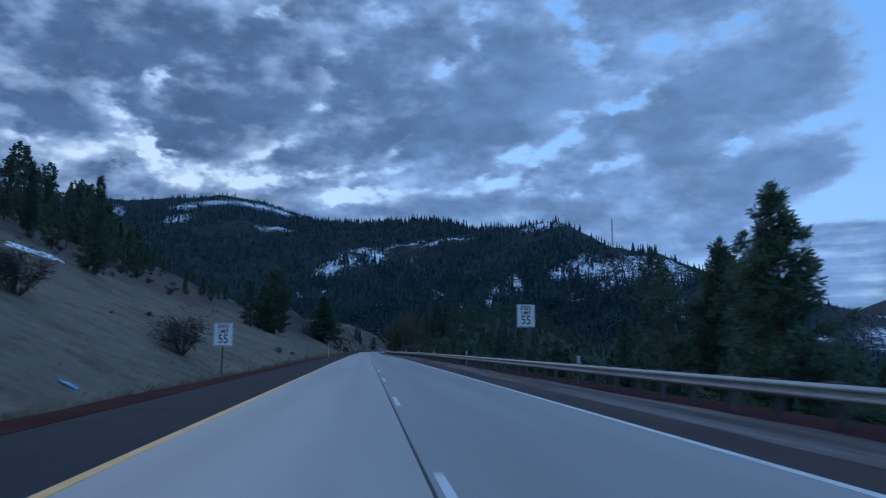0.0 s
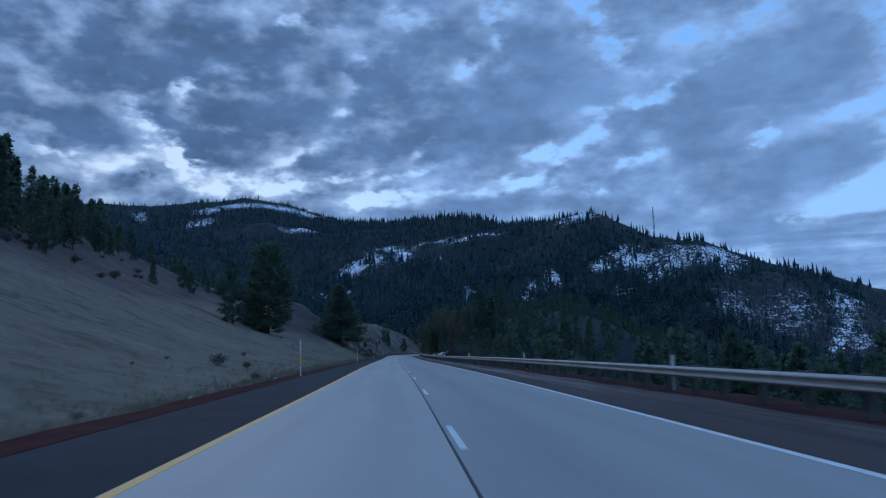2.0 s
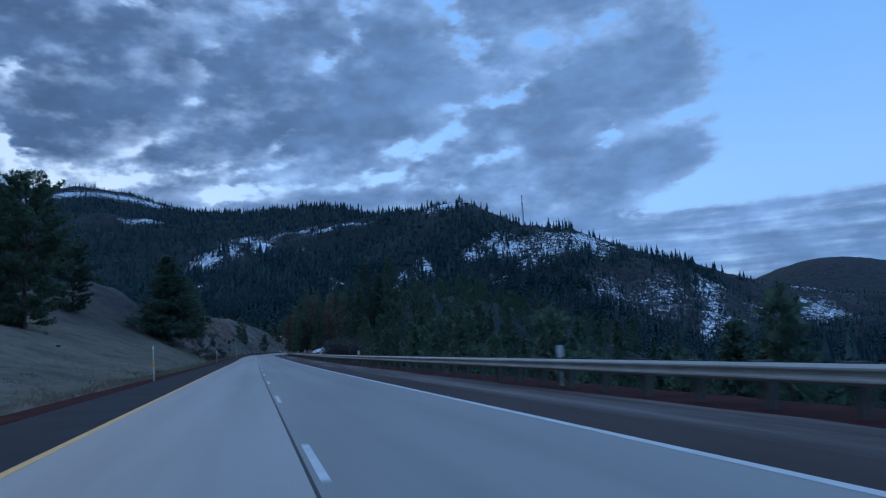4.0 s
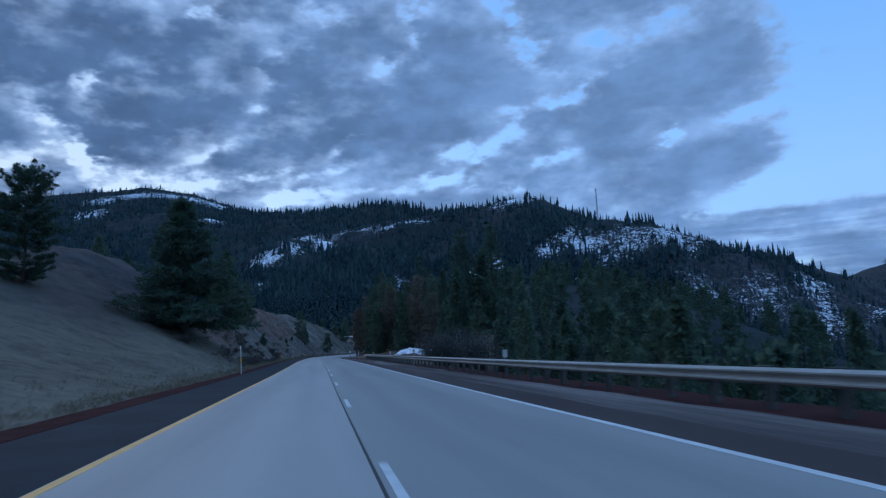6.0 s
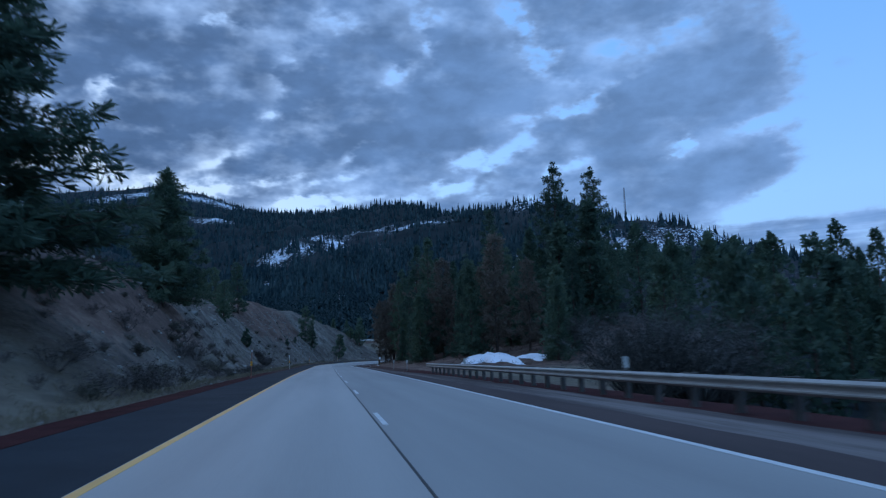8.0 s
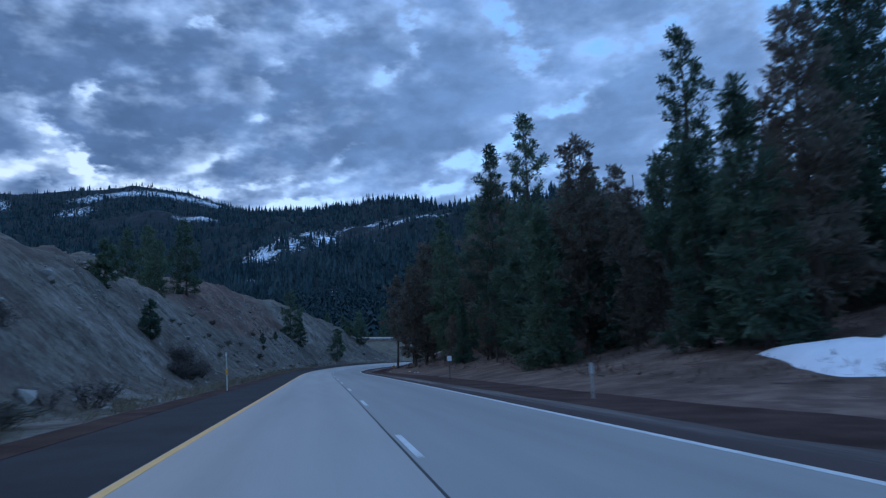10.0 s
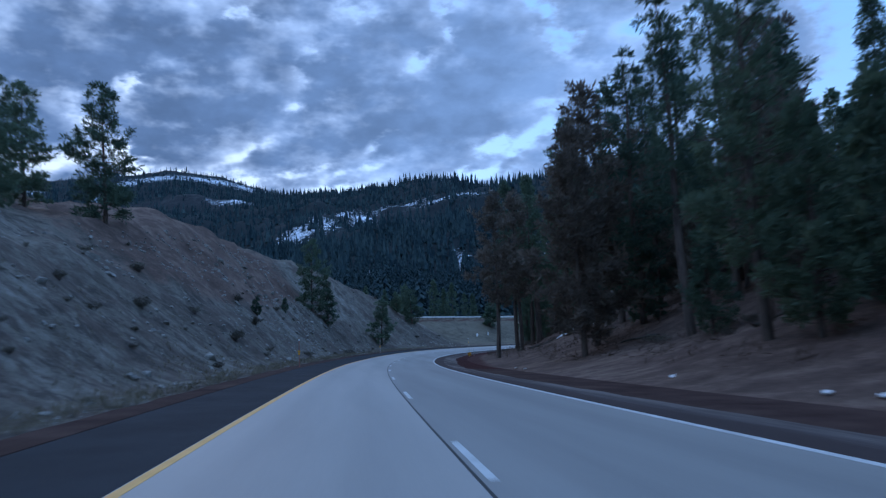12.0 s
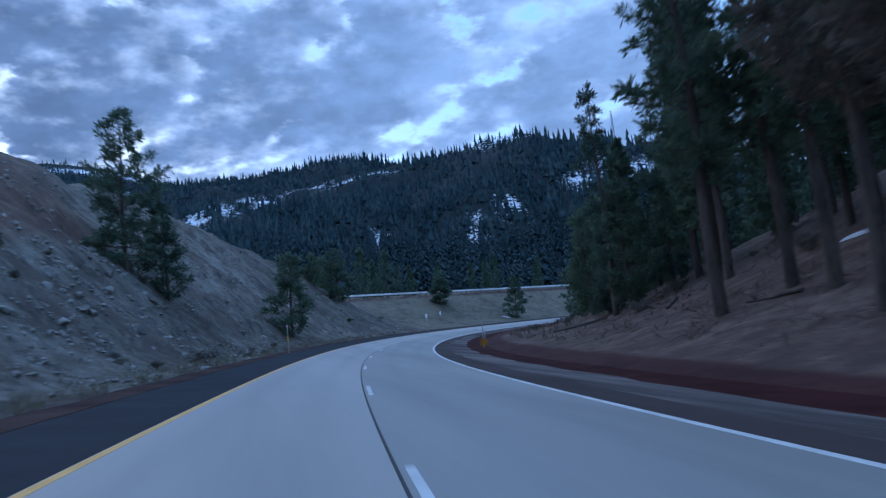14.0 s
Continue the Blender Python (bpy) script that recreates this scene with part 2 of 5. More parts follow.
SEALANT = surface("black_joint_sealant", [(0.3, (0.012, 0.012, 0.012)), (0.7, (0.03, 0.028, 0.028))], 2.0, 0.5, 0.1, 30.0)
GALVANISED = surface("galvanised_steel", [(0.3, (0.31, 0.295, 0.265)), (0.7, (0.42, 0.40, 0.365))], 1.5, 0.55, 0.05, 20.0, 0.5)
OLD_WOOD = surface("weathered_timber", [(0.3, (0.055, 0.045, 0.035)), (0.7, (0.12, 0.10, 0.08))], 5.0, 0.85, 0.4, 30.0, stretch=(1, 1, 0.2))
BARK = surface("pine_bark", [(0.3, (0.055, 0.040, 0.034)), (0.7, (0.15, 0.105, 0.080))], 3.0, 0.9, 0.8, 12.0, stretch=(1, 1, 0.25))
TWIG = surface("grey_twigs", [(0.3, (0.06, 0.05, 0.045)), (0.7, (0.12, 0.10, 0.09))], 3.0, 0.9, 0.2, 12.0)
NEEDLE = surface("pine_needles", [(0.3, (0.0644, 0.1058, 0.0782)), (0.55, (0.1035, 0.1564, 0.1035)), (0.8, (0.1495, 0.2012, 0.1219))], 0.7, 0.7, 0.0, 5.0, 0.25, 0.5, 0.35, thin=0.45)
NEEDLE_BROWN = surface("dry_brown_needles", [(0.3, (0.118, 0.097, 0.078)), (0.7, (0.235, 0.190, 0.150))], 0.7, 0.8, 0.0, 5.0, 0.2, 0.5, 0.25, thin=0.45)
# far needles lean to blue: the haze of distance is put into their colour
FAR_NEEDLE = surface("far_conifer_hazed_green", [(0.25, (0.015, 0.034, 0.041)), (0.55, (0.035, 0.066, 0.071)), (0.85, (0.066, 0.102, 0.098))], 0.02, 0.85, 0.0, 0.4, 0.1, 0.6, per_piece=0.5)
SNOW = surface("old_snow", [(0.3, (0.72, 0.74, 0.78)), (0.7, (0.84, 0.85, 0.88))], 0.6, 0.7, 0.2, 8.0)
SIGN_WHITE = surface("white_sign_sheet", [(0.3, (0.74, 0.72, 0.70)), (0.7, (0.82, 0.80, 0.78))], 2.0, 0.45, 0.0, 20.0)
SIGN_BLACK = surface("black_sign_ink", [(0.3, (0.012, 0.012, 0.012)), (0.7, (0.03, 0.03, 0.03))], 2.0, 0.5, 0.0, 20.0)
ORANGE = surface("orange_reflector", [(0.3, (0.85, 0.33, 0.03)), (0.7, (0.95, 0.42, 0.05))], 5.0, 0.35, 0.0, 30.0)


def ground_material():
    m = bpy.data.materials.new("hillside_ground")
    m.use_nodes = True
    N = Nodes(m.node_tree)
    out = N.nodes.new("ShaderNodeOutputMaterial")
    b = N.nodes.new("ShaderNodeBsdfPrincipled")
    N.links.new(b.outputs[0], out.inputs[0])
    p = N.nodes.new("ShaderNodeNewGeometry").outputs["Position"]

    def attr(name):
        n = N.nodes.new("ShaderNodeAttribute")
        n.attribute_name = name
        return n.outputs["Fac"]
    broad, mid, fine = N.noise(p, 0.06, 5.0, 0.6), N.noise(p, 0.7, 5.0, 0.65), N.noise(p, 6.0, 4.0, 0.65)
    v = N.math("ADD", N.math("MULTIPLY", broad, 0.35), N.math("ADD", N.math("MULTIPLY", mid, 0.40), N.math("MULTIPLY", fine, 0.25)))
    grass = N.ramp(v, [(0.36, (0.098, 0.078, 0.056)), (0.47, (0.142, 0.116, 0.085)), (0.60, (0.185, 0.156, 0.117))])
    rock = N.ramp(v, [(0.38, (0.046, 0.037, 0.030)), (0.46, (0.108, 0.091, 0.073)), (0.53, (0.168, 0.146, 0.120)), (0.62, (0.26, 0.235, 0.202))])
    woods = N.ramp(v, [(0.38, (0.013, 0.020, 0.022)), (0.52, (0.023, 0.032, 0.033)), (0.68, (0.045, 0.054, 0.052))])
    brown = N.mix(N.step(N.noise(p, 0.45, 5.0, 0.7, 0.4), 0.44, 0.58), N.ramp(v, [(0.40, (0.078, 0.047, 0.037)), (0.5, (0.146, 0.092, 0.071)), (0.60, (0.235, 0.158, 0.122))]), N.ramp(v, [(0.4, (0.062, 0.038, 0.030)), (0.6, (0.155, 0.095, 0.075))]))
    blotch = N.math("ADD", N.math("MULTIPLY", N.noise(p, 0.16, 5.0, 0.68, 0.6), 0.7), N.math("MULTIPLY", N.noise(p, 1.1, 4.0, 0.7), 0.3))
    rock = N.mix(N.step(blotch, 0.46, 0.56), rock, N.ramp(v, [(0.4, (0.060, 0.046, 0.039)), (0.6, (0.145, 0.112, 0.091))]))
    mottle = N.math("ADD", N.math("MULTIPLY", N.noise(p, 0.55, 4.0, 0.65, 0.5), 0.6), N.math("MULTIPLY", N.noise(p, 2.2, 4.0, 0.7), 0.4))
    rock = N.mix(N.math("MULTIPLY", N.step(mottle, 0.52, 0.60), 0.85), rock, N.ramp(v, [(0.4, (0.034, 0.029, 0.026)), (0.6, (0.085, 0.072, 0.062))]))
    grass = N.mix(N.math("MULTIPLY", N.step(blotch, 0.47, 0.60), 0.8), grass, N.ramp(v, [(0.4, (0.060, 0.050, 0.038)), (0.6, (0.125, 0.105, 0.078))]))
    col = N.mix(N.step(N.math("ADD", attr("rock"), N.math("MULTIPLY", N.math("SUBTRACT", mid, 0.5), 0.8)), 0.35, 0.65), grass, rock)
    col = N.mix(N.step(N.math("ADD", attr("brown"), N.math("MULTIPLY", N.math("SUBTRACT", mid, 0.5), 0.8)), 0.35, 0.65), col, brown)
    cinder = N.ramp(v, [(0.4, (0.042, 0.013, 0.012)), (0.6, (0.088, 0.032, 0.028))])
    col = N.mix(N.step(N.math("ADD", attr("cinder"), N.math("MULTIPLY", N.math("SUBTRACT", mid, 0.5), 0.9)), 0.35, 0.75), col, cinder)
    col = N.mix(attr("woods"), col, woods)
    clumps = N.math("ADD", N.math("MULTIPLY", N.noise(p, 0.09, 5.0, 0.7), 0.6), N.math("MULTIPLY", N.noise(p, 0.4, 3.0, 0.7), 0.4))
    brush = N.ramp(clumps, [(0.38, (0.015, 0.019, 0.022)), (0.49, (0.037, 0.037, 0.039)), (0.62, (0.078, 0.073, 0.073))])
    col = N.mix(attr("brush"), col, brush)
    spots = N.math("ADD", N.math("MULTIPLY", N.noise(p, 0.05, 5.0, 0.7), 0.22), N.math("ADD", N.math("MULTIPLY", N.noise(p, 0.2, 5.0, 0.75), 0.40), N.math("MULTIPLY", N.noise(p, 0.55, 3.0, 0.7), 0.38)))
    snow = N.step(N.math("ADD", attr("snow"), N.math("MULTIPLY", N.math("SUBTRACT", spots, 0.5), 8.5)), 0.56, 0.70)
    snow = N.math("MULTIPLY", snow, N.step(attr("snow"), 0.05, 0.2))
    col = N.mix(snow, col, (0.80, 0.82, 0.86))
    N.links.new(col, b.inputs["Base Color"])
    b.inputs["Roughness"].default_value = 0.92
    b.inputs["Specular IOR Level"].default_value = 0.15
    n = N.nodes.new("ShaderNodeBump")
    n.inputs["Strength"].default_value = 0.32
    n.inputs["Distance"].default_value = 0.2
    N.links.new(N.math("ADD", N.math("MULTIPLY", mid, 1.0), N.math("MULTIPLY", fine, 0.35)), n.inputs["Height"])
    N.links.new(n.outputs[0], b.inputs["Normal"])
    return m


GROUND = ground_material()

# ---- the line of the road ----
STEP = 1.0
STATION = np.arange(-60, 750, STEP)
BEND = [0.04, 0.1, 0.17, -0.03, -0.14, 0.48, -0.47, -0.2, 0.16, 0.06, 0.06, 0.21, 0.11, 0.06, -0.28, 0.02, -0.08, 0.18, 0.32, -0.19, -0.11, 0.18, 0.89, 1.47, 2.02, 1.94, 3.69, 4.57, 4.67, 4.65, 4.64]
GRADE = [0.08, 0.07, 0.01, -0.45, -0.26, 0.1, -0.35, -0.55, -0.54, 0.24, -0.64, -1.24, -1.24, -1.24]
BANK = [-0.29, -0.33, -0.32, -0.09, 0.12, 0.35, 0.93, 1.29, 6.08, 9.33, 10.3, 10.16, 10.16, 10.16]
_k = np.interp(STATION, np.arange(len(BEND)) * 20.0 - 30, BEND) / 1000
_g = np.interp(STATION, np.arange(len(GRADE)) * 60.0 - 30, GRADE) / 100
LINE_E = np.interp(STATION, np.arange(len(BANK)) * 60.0 - 30, BANK) / 100
LINE_A = np.cumsum(_k) * STEP
LINE_A -= np.interp(0, STATION, LINE_A)
LINE_X, LINE_Y, LINE_Z = (np.cumsum(v) * STEP for v in (np.sin(LINE_A), np.cos(LINE_A), _g))
LINE_X, LINE_Y, LINE_Z = (v - np.interp(0, STATION, v) for v in (LINE_X, LINE_Y, LINE_Z))


def on_road(s, u, z=0.0):
    """World places at station s, u metres right of the lane joint, z above the pavement's plane."""
    s, u = np.asarray(s, float), np.asarray(u, float)
    a, x, y, h, e = (np.interp(s, STATION, v) for v in (LINE_A, LINE_X, LINE_Y, LINE_Z, LINE_E))
    return np.stack([x + u * np.cos(a), y - u * np.sin(a), h - e * np.clip(u, -9, 9) + z], -1)


def heading(s):
    return float(np.interp(s, STATION, LINE_A))


def stations(x, y):
    """Station and offset of the nearest point of the road's line."""
    x, y = np.asarray(x, float).ravel(), np.asarray(y, float).ravel()
    s, u = np.empty_like(x), np.empty_like(x)
    for i in range(0, len(x), 4000):
        dx, dy = x[i:i + 4000, None] - LINE_X, y[i:i + 4000, None] - LINE_Y
        k = (dx * dx + dy * dy).argmin(1)
        r = np.arange(len(k))
        s[i:i + 4000] = STATION[k] + dx[r, k] * np.sin(LINE_A[k]) + dy[r, k] * np.cos(LINE_A[k])
        side = dx[r, k] * np.cos(LINE_A[k]) - dy[r, k] * np.sin(LINE_A[k])
        u[i:i + 4000] = np.sign(side) * np.hypot(dx[r, k], dy[r, k])
    return s, u


# ---- the lie of the land ----
LEFT_D = [0, 3, 5, 12, 20, 26, 36, 60, 90, 140]
LEFT = [
    (-60, 0, -.95, -.7, 3.0, 6.5, 9.2, 14, 26, 42, 60), (60, 0, -.95, -.7, 2.8, 6.3, 9, 14, 26, 42, 60), (133, 0, -.2, -.1, .8, 3.5, 6, 11, 24, 40, 58),
    (217, 0, -.2, .1, 1.8, 4.6, 6.6, 10.5, 21, 39, 60), (250, 0, -.2, .2, 2.2, 5.2, 7, 11, 21, 39, 62), (296, 0, -.1, .8, 4.8, 8, 10, 13.5, 22, 39, 62),
    (318, 0, -.3, .6, 7, 10.5, 12, 15, 23, 39, 60), (360, 0, -.1, 1, 8.6, 12.4, 14, 16.5, 24, 38, 48), (402, 0, -.1, 1, 8.6, 12.8, 14.3, 16.5, 22, 34, 46),
    (439, 0, 0, 1, 7.3, 14.2, 16.6, 18.8, 21, 27, 36), (490, 0, 0, 1.2, 8.4, 16.2, 19.2, 21, 21, 22, 28), (530, 0, 0, 1, 7.8, 15, 18.2, 19, 18, 17, 20),
    (560, 0, 0, .8, 6, 11.5, 14, 15, 14, 14, 16), (585, 0, 0, .5, 3, 6.5, 9, 12, 13, 14, 16), (610, 0, 0, .2, 1, 3.5, 7, 11.9, 12.1, 13, 15),
    (632, 0, 0, .2, 2, 7, 11.9, 12.1, 12.3, 13, 15), (760, 0, 0, .2, 2, 7, 11.9, 12.1, 12.3, 13, 15)]
RIGHT_D = [0, 3, 8, 15, 25, 40, 60, 90, 140]
RIGHT = [
    (-60, 0, -.9, -2.9, -6, -11, -15, -18, -22, -28), (270, 0, -.9, -2.9, -6, -11, -15, -18, -22, -28), (300, 0, -.5, -1.5, -2.5, -4, -7, -10, -12, -14),
    (325, 0, -.2, -.1, .1, .5, 1, 2, 2, 0), (350, 0, .3, .8, 1.8, 3.5, 6, 9, 10, 8), (400, 0, .5, 1.6, 3.8, 7.5, 13, 18, 21, 20),
    (460, 0, .5, 1.8, 4.8, 10, 17, 24, 30, 30), (510, 0, .3, 1, 3, 7, 12.5, 18, 23, 26), (550, 0, .2, .5, 1.2, 3.2, 6, 10, 15, 20),
    (620, 0, .1, .3, .6, 1.5, 3, 6, 10, 16), (760, 0, .1, .3, .6, 1.5, 3, 6, 10, 16)]
# crest of the mountains round the place: azimuth, distance, height
HUB = (10.0, 250.0)
CREST = [
    (-180, 1800, 160), (-120, 1500, 190), (-70, 1500, 260), (-40, 2000, 400), (-30, 2150, 452), (-21, 2180, 472), (-17.6, 2170, 489), (-13.2, 2150, 510), (-9.8, 2150, 496), (-7.2, 2190, 474),
    (-4, 2150, 428), (-1.2, 2100, 406), (2.1, 2000, 403), (6.4, 1800, 375), (9.8, 1650, 329), (13.3, 1500, 305), (16.8, 1350, 283),
    (19.3, 1250, 268), (21.7, 1150, 230), (24.1, 1070, 192), (26.5, 1030, 177), (28.8, 1010, 168), (31, 1000, 153), (33.1, 1000, 135),
    (36, 1030, 118), (39.1, 1070, 104), (41.5, 1150, 88), (44.6, 1280, 70), (50, 1500, 40), (60, 1900, 20), (80, 2200, 40), (120, 2200, 90), (180, 1800, 160)]


def table(s, d, rows, dist):
    rows = np.array(rows, float)
    cols = np.stack([np.interp(s, rows[:, 0], rows[:, 1 + k]) for k in range(len(dist))], -1)
    dist = np.array(dist, float)
    k = np.clip(np.searchsorted(dist, d, side="right") - 1, 0, len(dist) - 2)
    w = np.clip((d - dist[k]) / (dist[k + 1] - dist[k]), 0, 1.0)
    r = np.arange(len(d))
    return cols[r, k] * (1 - w) + cols[r, k + 1] * w


def bumps(x, y, size, octaves=3, seed=0.0):
    """Smooth value noise from sums of turned sines, about -1 to 1."""
    v, amp, tot = np.zeros_like(x), 1.0, 0.0
    for o in range(octaves):
        f = 2 * math.pi / size * 1.9 ** o
        for j in range(3):
            a = seed + 1.3 * o + 2.1 * j
            v += amp * np.sin(f * (x * math.cos(a) + y * math.sin(a)) + 5 * math.sin(a * 7) + 1.4 * np.sin(f * 0.63 * (y * math.cos(a) - x * math.sin(a)) + a)) / 3
        tot += amp
        amp *= 0.55
    return v / tot * 1.6


LEFT_EDGE, RIGHT_EDGE = -7.3, 8.4
# swells and draws of the cut bank: station, offset, their half lengths, height
MOUNDS = [(322, -39, 26, 11, 6.4), (318, -20, 16, 7, 1.6), (403, -24, 11, 6, 1.6), (436, -29, 13, 9, -2.4), (490, -32, 24, 10, 1.5), (456, -36, 13, 9, -2.0), (474, -30, 8, 6, 1.2), (540, -28, 24, 9, 2.0), (392, -36, 24, 9, -1.0)]
# the upper carriageway beyond the bend: a point of its rail, its direction, and the rail's fall
UPPER, UPPER_WAY, UPPER_Z, UPPER_FALL = (-6.0, 606.2), (0.8899, 0.4562), 9.8, 0.014


def land(x, y):
    """Height of the ground, and the station and offset of each place."""
    x, y = np.asarray(x, float), np.asarray(y, float)
    s, u = stations(x, y)
    base = np.interp(s, STATION, LINE_Z) - np.interp(s, STATION, LINE_E) * np.clip(u, -9, 9)
    lz = table(s, LEFT_EDGE - u, LEFT, LEFT_D)
    rz = table(s, u - RIGHT_EDGE, RIGHT, RIGHT_D)
    near = base + np.where(u < LEFT_EDGE, lz, np.where(u > RIGHT_EDGE, rz, 0.0))
    off = np.maximum(LEFT_EDGE - u, u - RIGHT_EDGE)
    rough = np.clip(off / 12, 0, 1)
    cut = np.clip((s - 280) / 60, 0, 1) * np.clip((600 - s) / 40, 0, 1) * (u < 0)
    near = near + rough * (0.35 * bumps(x, y, 17, 3) + cut * (0.42 * bumps(x, y, 7, 4, 1.0) + 0.95 * np.abs(bumps(x, y, 19, 3, 4.0)) * np.clip(off / 6, 0, 1)))
    for s0, u0, ds, du, h in MOUNDS:
        near = near + h * np.exp(-((s - s0) / ds) ** 2 - ((u - u0) / du) ** 2) * np.clip(off / 8, 0, 1)
    # the upper road's bench, and its bank down to this road
    ux, uy = x - UPPER[0], y - UPPER[1]
    along, out = ux * UPPER_WAY[0] + uy * UPPER_WAY[1], ux * UPPER_WAY[1] - uy * UPPER_WAY[0]
    bench = UPPER_Z - UPPER_FALL * along - 0.5 - 0.5 * np.clip(out - 1.2, 0, 60) + 0.12 * bumps(x, y, 9, 2)
    bench = np.maximum(bench, base + 0.12 * np.clip(off, 0, 6))
    hold = np.clip((along + 4) / 24, 0, 1) * np.clip((200 - along) / 20, 0, 1) * np.clip((34 + out) / 18, 0, 1) * np.clip((34 - out) / 8, 0, 1) * np.clip((off - 0.5) / 4, 0, 1) * (u < 0) * (s > 560)
    near = near * (1 - hold) + bench * hold
    near = near - 0.12 * (off < 0) - 0.04
    dx, dy = x - HUB[0], y - HUB[1]
    r, az = np.hypot(dx, dy), np.degrees(np.arctan2(dx, dy))
    c = np.array(CREST, float)
    rc, zc = np.interp(az, c[:, 0], c[:, 1]), np.interp(az, c[:, 0], c[:, 2])
    foot = 420.0
    t = np.clip((r - foot) / (rc - foot), 0, 1)
    valley = np.interp(az, [-180, -90, -40, 0, 20, 60, 100, 180], [20, 40, 30, 10, -20, -30, -25, 20])
    steep = np.interp(az, [-40, -25, -10, -3], [0, 1, 1, 0])   # the farther mountain keeps steep to its rim
    rise = valley + (zc - valley) * ((1 - steep) * (0.35 * t + 0.65 * t * t * (3 - 2 * t)) + steep * t ** 1.6)
    gully = bumps(x, y, 420, 4, 2.0) * 26 * np.sin(np.pi * np.clip(t, 0, 1)) * np.clip(t * 3, 0, 1)
    past = np.clip((r - rc) / 900, 0, 1)
    far = rise + gully - past * 0.75 * (zc - valley) + bumps(x, y, 60, 2, 3.0) * 2.0 * t
    # a far range beyond the open end of the valley
    low = np.exp(-((az - 46) / 9) ** 2) * 250 + np.exp(-((az - 66) / 12) ** 2) * 190
    far = far + low * np.exp(-((r - 3100) / 700) ** 2)
    w = np.clip((np.abs(u) - 70) / 130, 0, 1)
    w = np.maximum(w, np.maximum(np.clip((-40 - s) / 60, 0, 1), np.clip((s - 720) / 28, 0, 1)))
    w = w * w * (3 - 2 * w)
    return near * (1 - w) + far * w, s, u


def height(x, y):
    return float(land(np.array([x]), np.array([y]))[0][0])


# ---- mesh helpers ----
def mesh_of(name, verts, faces, material, smooth=False):
    me = bpy.data.meshes.new(name)
    verts = np.asarray(verts, np.float32).reshape(-1, 3)
    faces = np.asarray(faces, np.int32)
    k = faces.shape[1]
    me.vertices.add(len(verts))
    me.vertices.foreach_set("co", verts.ravel())
    me.loops.add(faces.size)
    me.loops.foreach_set("vertex_index", faces.ravel())
    me.polygons.add(len(faces))
    me.polygons.foreach_set("loop_start", np.arange(len(faces), dtype=np.int32) * k)
    me.polygons.foreach_set("use_smooth", np.full(len(faces), smooth, bool))
    me.update(calc_edges=True)
    me.materials.append(material)
    return me


def child(name, me, parent, label=""):
    ob = new(name, me)
    ob.parent = parent
    return tagged(ob, label)


def part(name, bm, material, parent, label=""):
    me = bpy.data.meshes.new(name)
    bm.to_mesh(me)
    bm.free()
    me.materials.append(material)
    return child(name, me, parent, label)


def grid_faces(n, m, wrap=False):
    i, j = np.meshgrid(np.arange(n - 1), np.arange(m if wrap else m - 1), indexing="ij")
    j2 = (j + 1) % m
    return np.stack([i * m + j, i * m + j2, (i + 1) * m + j2, (i + 1) * m + j], -1).reshape(-1, 4)


def sweep(profile, s, wrap=True):
    """A profile of (offset, height) carried along the road's stations s."""
    profile = np.array(profile, float)
    ss, uu = np.meshgrid(s, profile[:, 0], indexing="ij")
    v = on_road(ss, uu, np.broadcast_to(profile[:, 1], ss.shape))
    f = grid_faces(len(s), len(profile), wrap)[:, ::-1]
    return v.reshape(-1, 3), f


def slab(u0, u1, top=0.0, deep=0.2):
    return [(u0, top - deep), (u0, top - 0.01), (u0 + 0.01, top), (u1 - 0.01, top), (u1, top - 0.01), (u1, top - deep)]


def box_bm(bm, size, at=(0, 0, 0), bevel=0.0):
    r = bmesh.ops.create_cube(bm, size=1.0, matrix=Matrix.Translation(at) @ Matrix.Diagonal((*size, 1)))
    if bevel:
        es = list({e for v in r["verts"] for e in v.link_edges})
        bmesh.ops.bevel(bm, geom=es, offset=bevel, segments=2, affect="EDGES", profile=0.5)
    return bm


# ---- ground ----
# azimuth from the hub, distance, half width in degrees, half depth, strength
SNOW_HIGH = [
    (-8.2, 2085, 1.5, 36, 0.84), (-10.6, 2066, 2.2, 34, 0.86), (-13.6, 2048, 2.3, 32, 0.84), (-16.2, 2030, 1.3, 30, 0.70), (-17.4, 1885, 1.1, 40, 0.66), (-22.0, 2000, 0.6, 60, 0.60), (-8.7, 1690, 1.5, 22, 0.72),
    (-4.0, 1062, 1.7, 42, 0.66), (-2.4, 1105, 1.1, 46, 0.68), (0.5, 1175, 0.75, 70, 0.98), (-0.8, 1262, 2.0, 20, 0.66), (3.3, 1288, 2.2, 15, 0.64), (7.4, 1248, 2.5, 15, 0.64), (4.0, 1140, 0.6, 40, 0.50)]
SNOW_LOW = [
    (20.2, 818, 1.2, 20, 0.58), (23.3, 846, 2.4, 38, 0.58), (27.1, 830, 1.7, 60, 0.60), (30.6, 862, 2.1, 62, 0.62), (25.4, 753, 0.9, 14, 0.50), (22.8, 723, 0.9, 12, 0.52),
    (33.5, 690, 3.0, 70, 0.20), (37.5, 720, 2.6, 80, 0.22), (40.9, 830, 1.1, 55, 0.48), (41.8, 700, 0.7, 90, 0.56), (43.6, 680, 1.0, 45, 0.40), (45.2, 800, 1.2, 50, 0.30), (48.6, 1000, 2.5, 60, 0.45), (47.0, 1250, 2.5, 60, 0.45)]
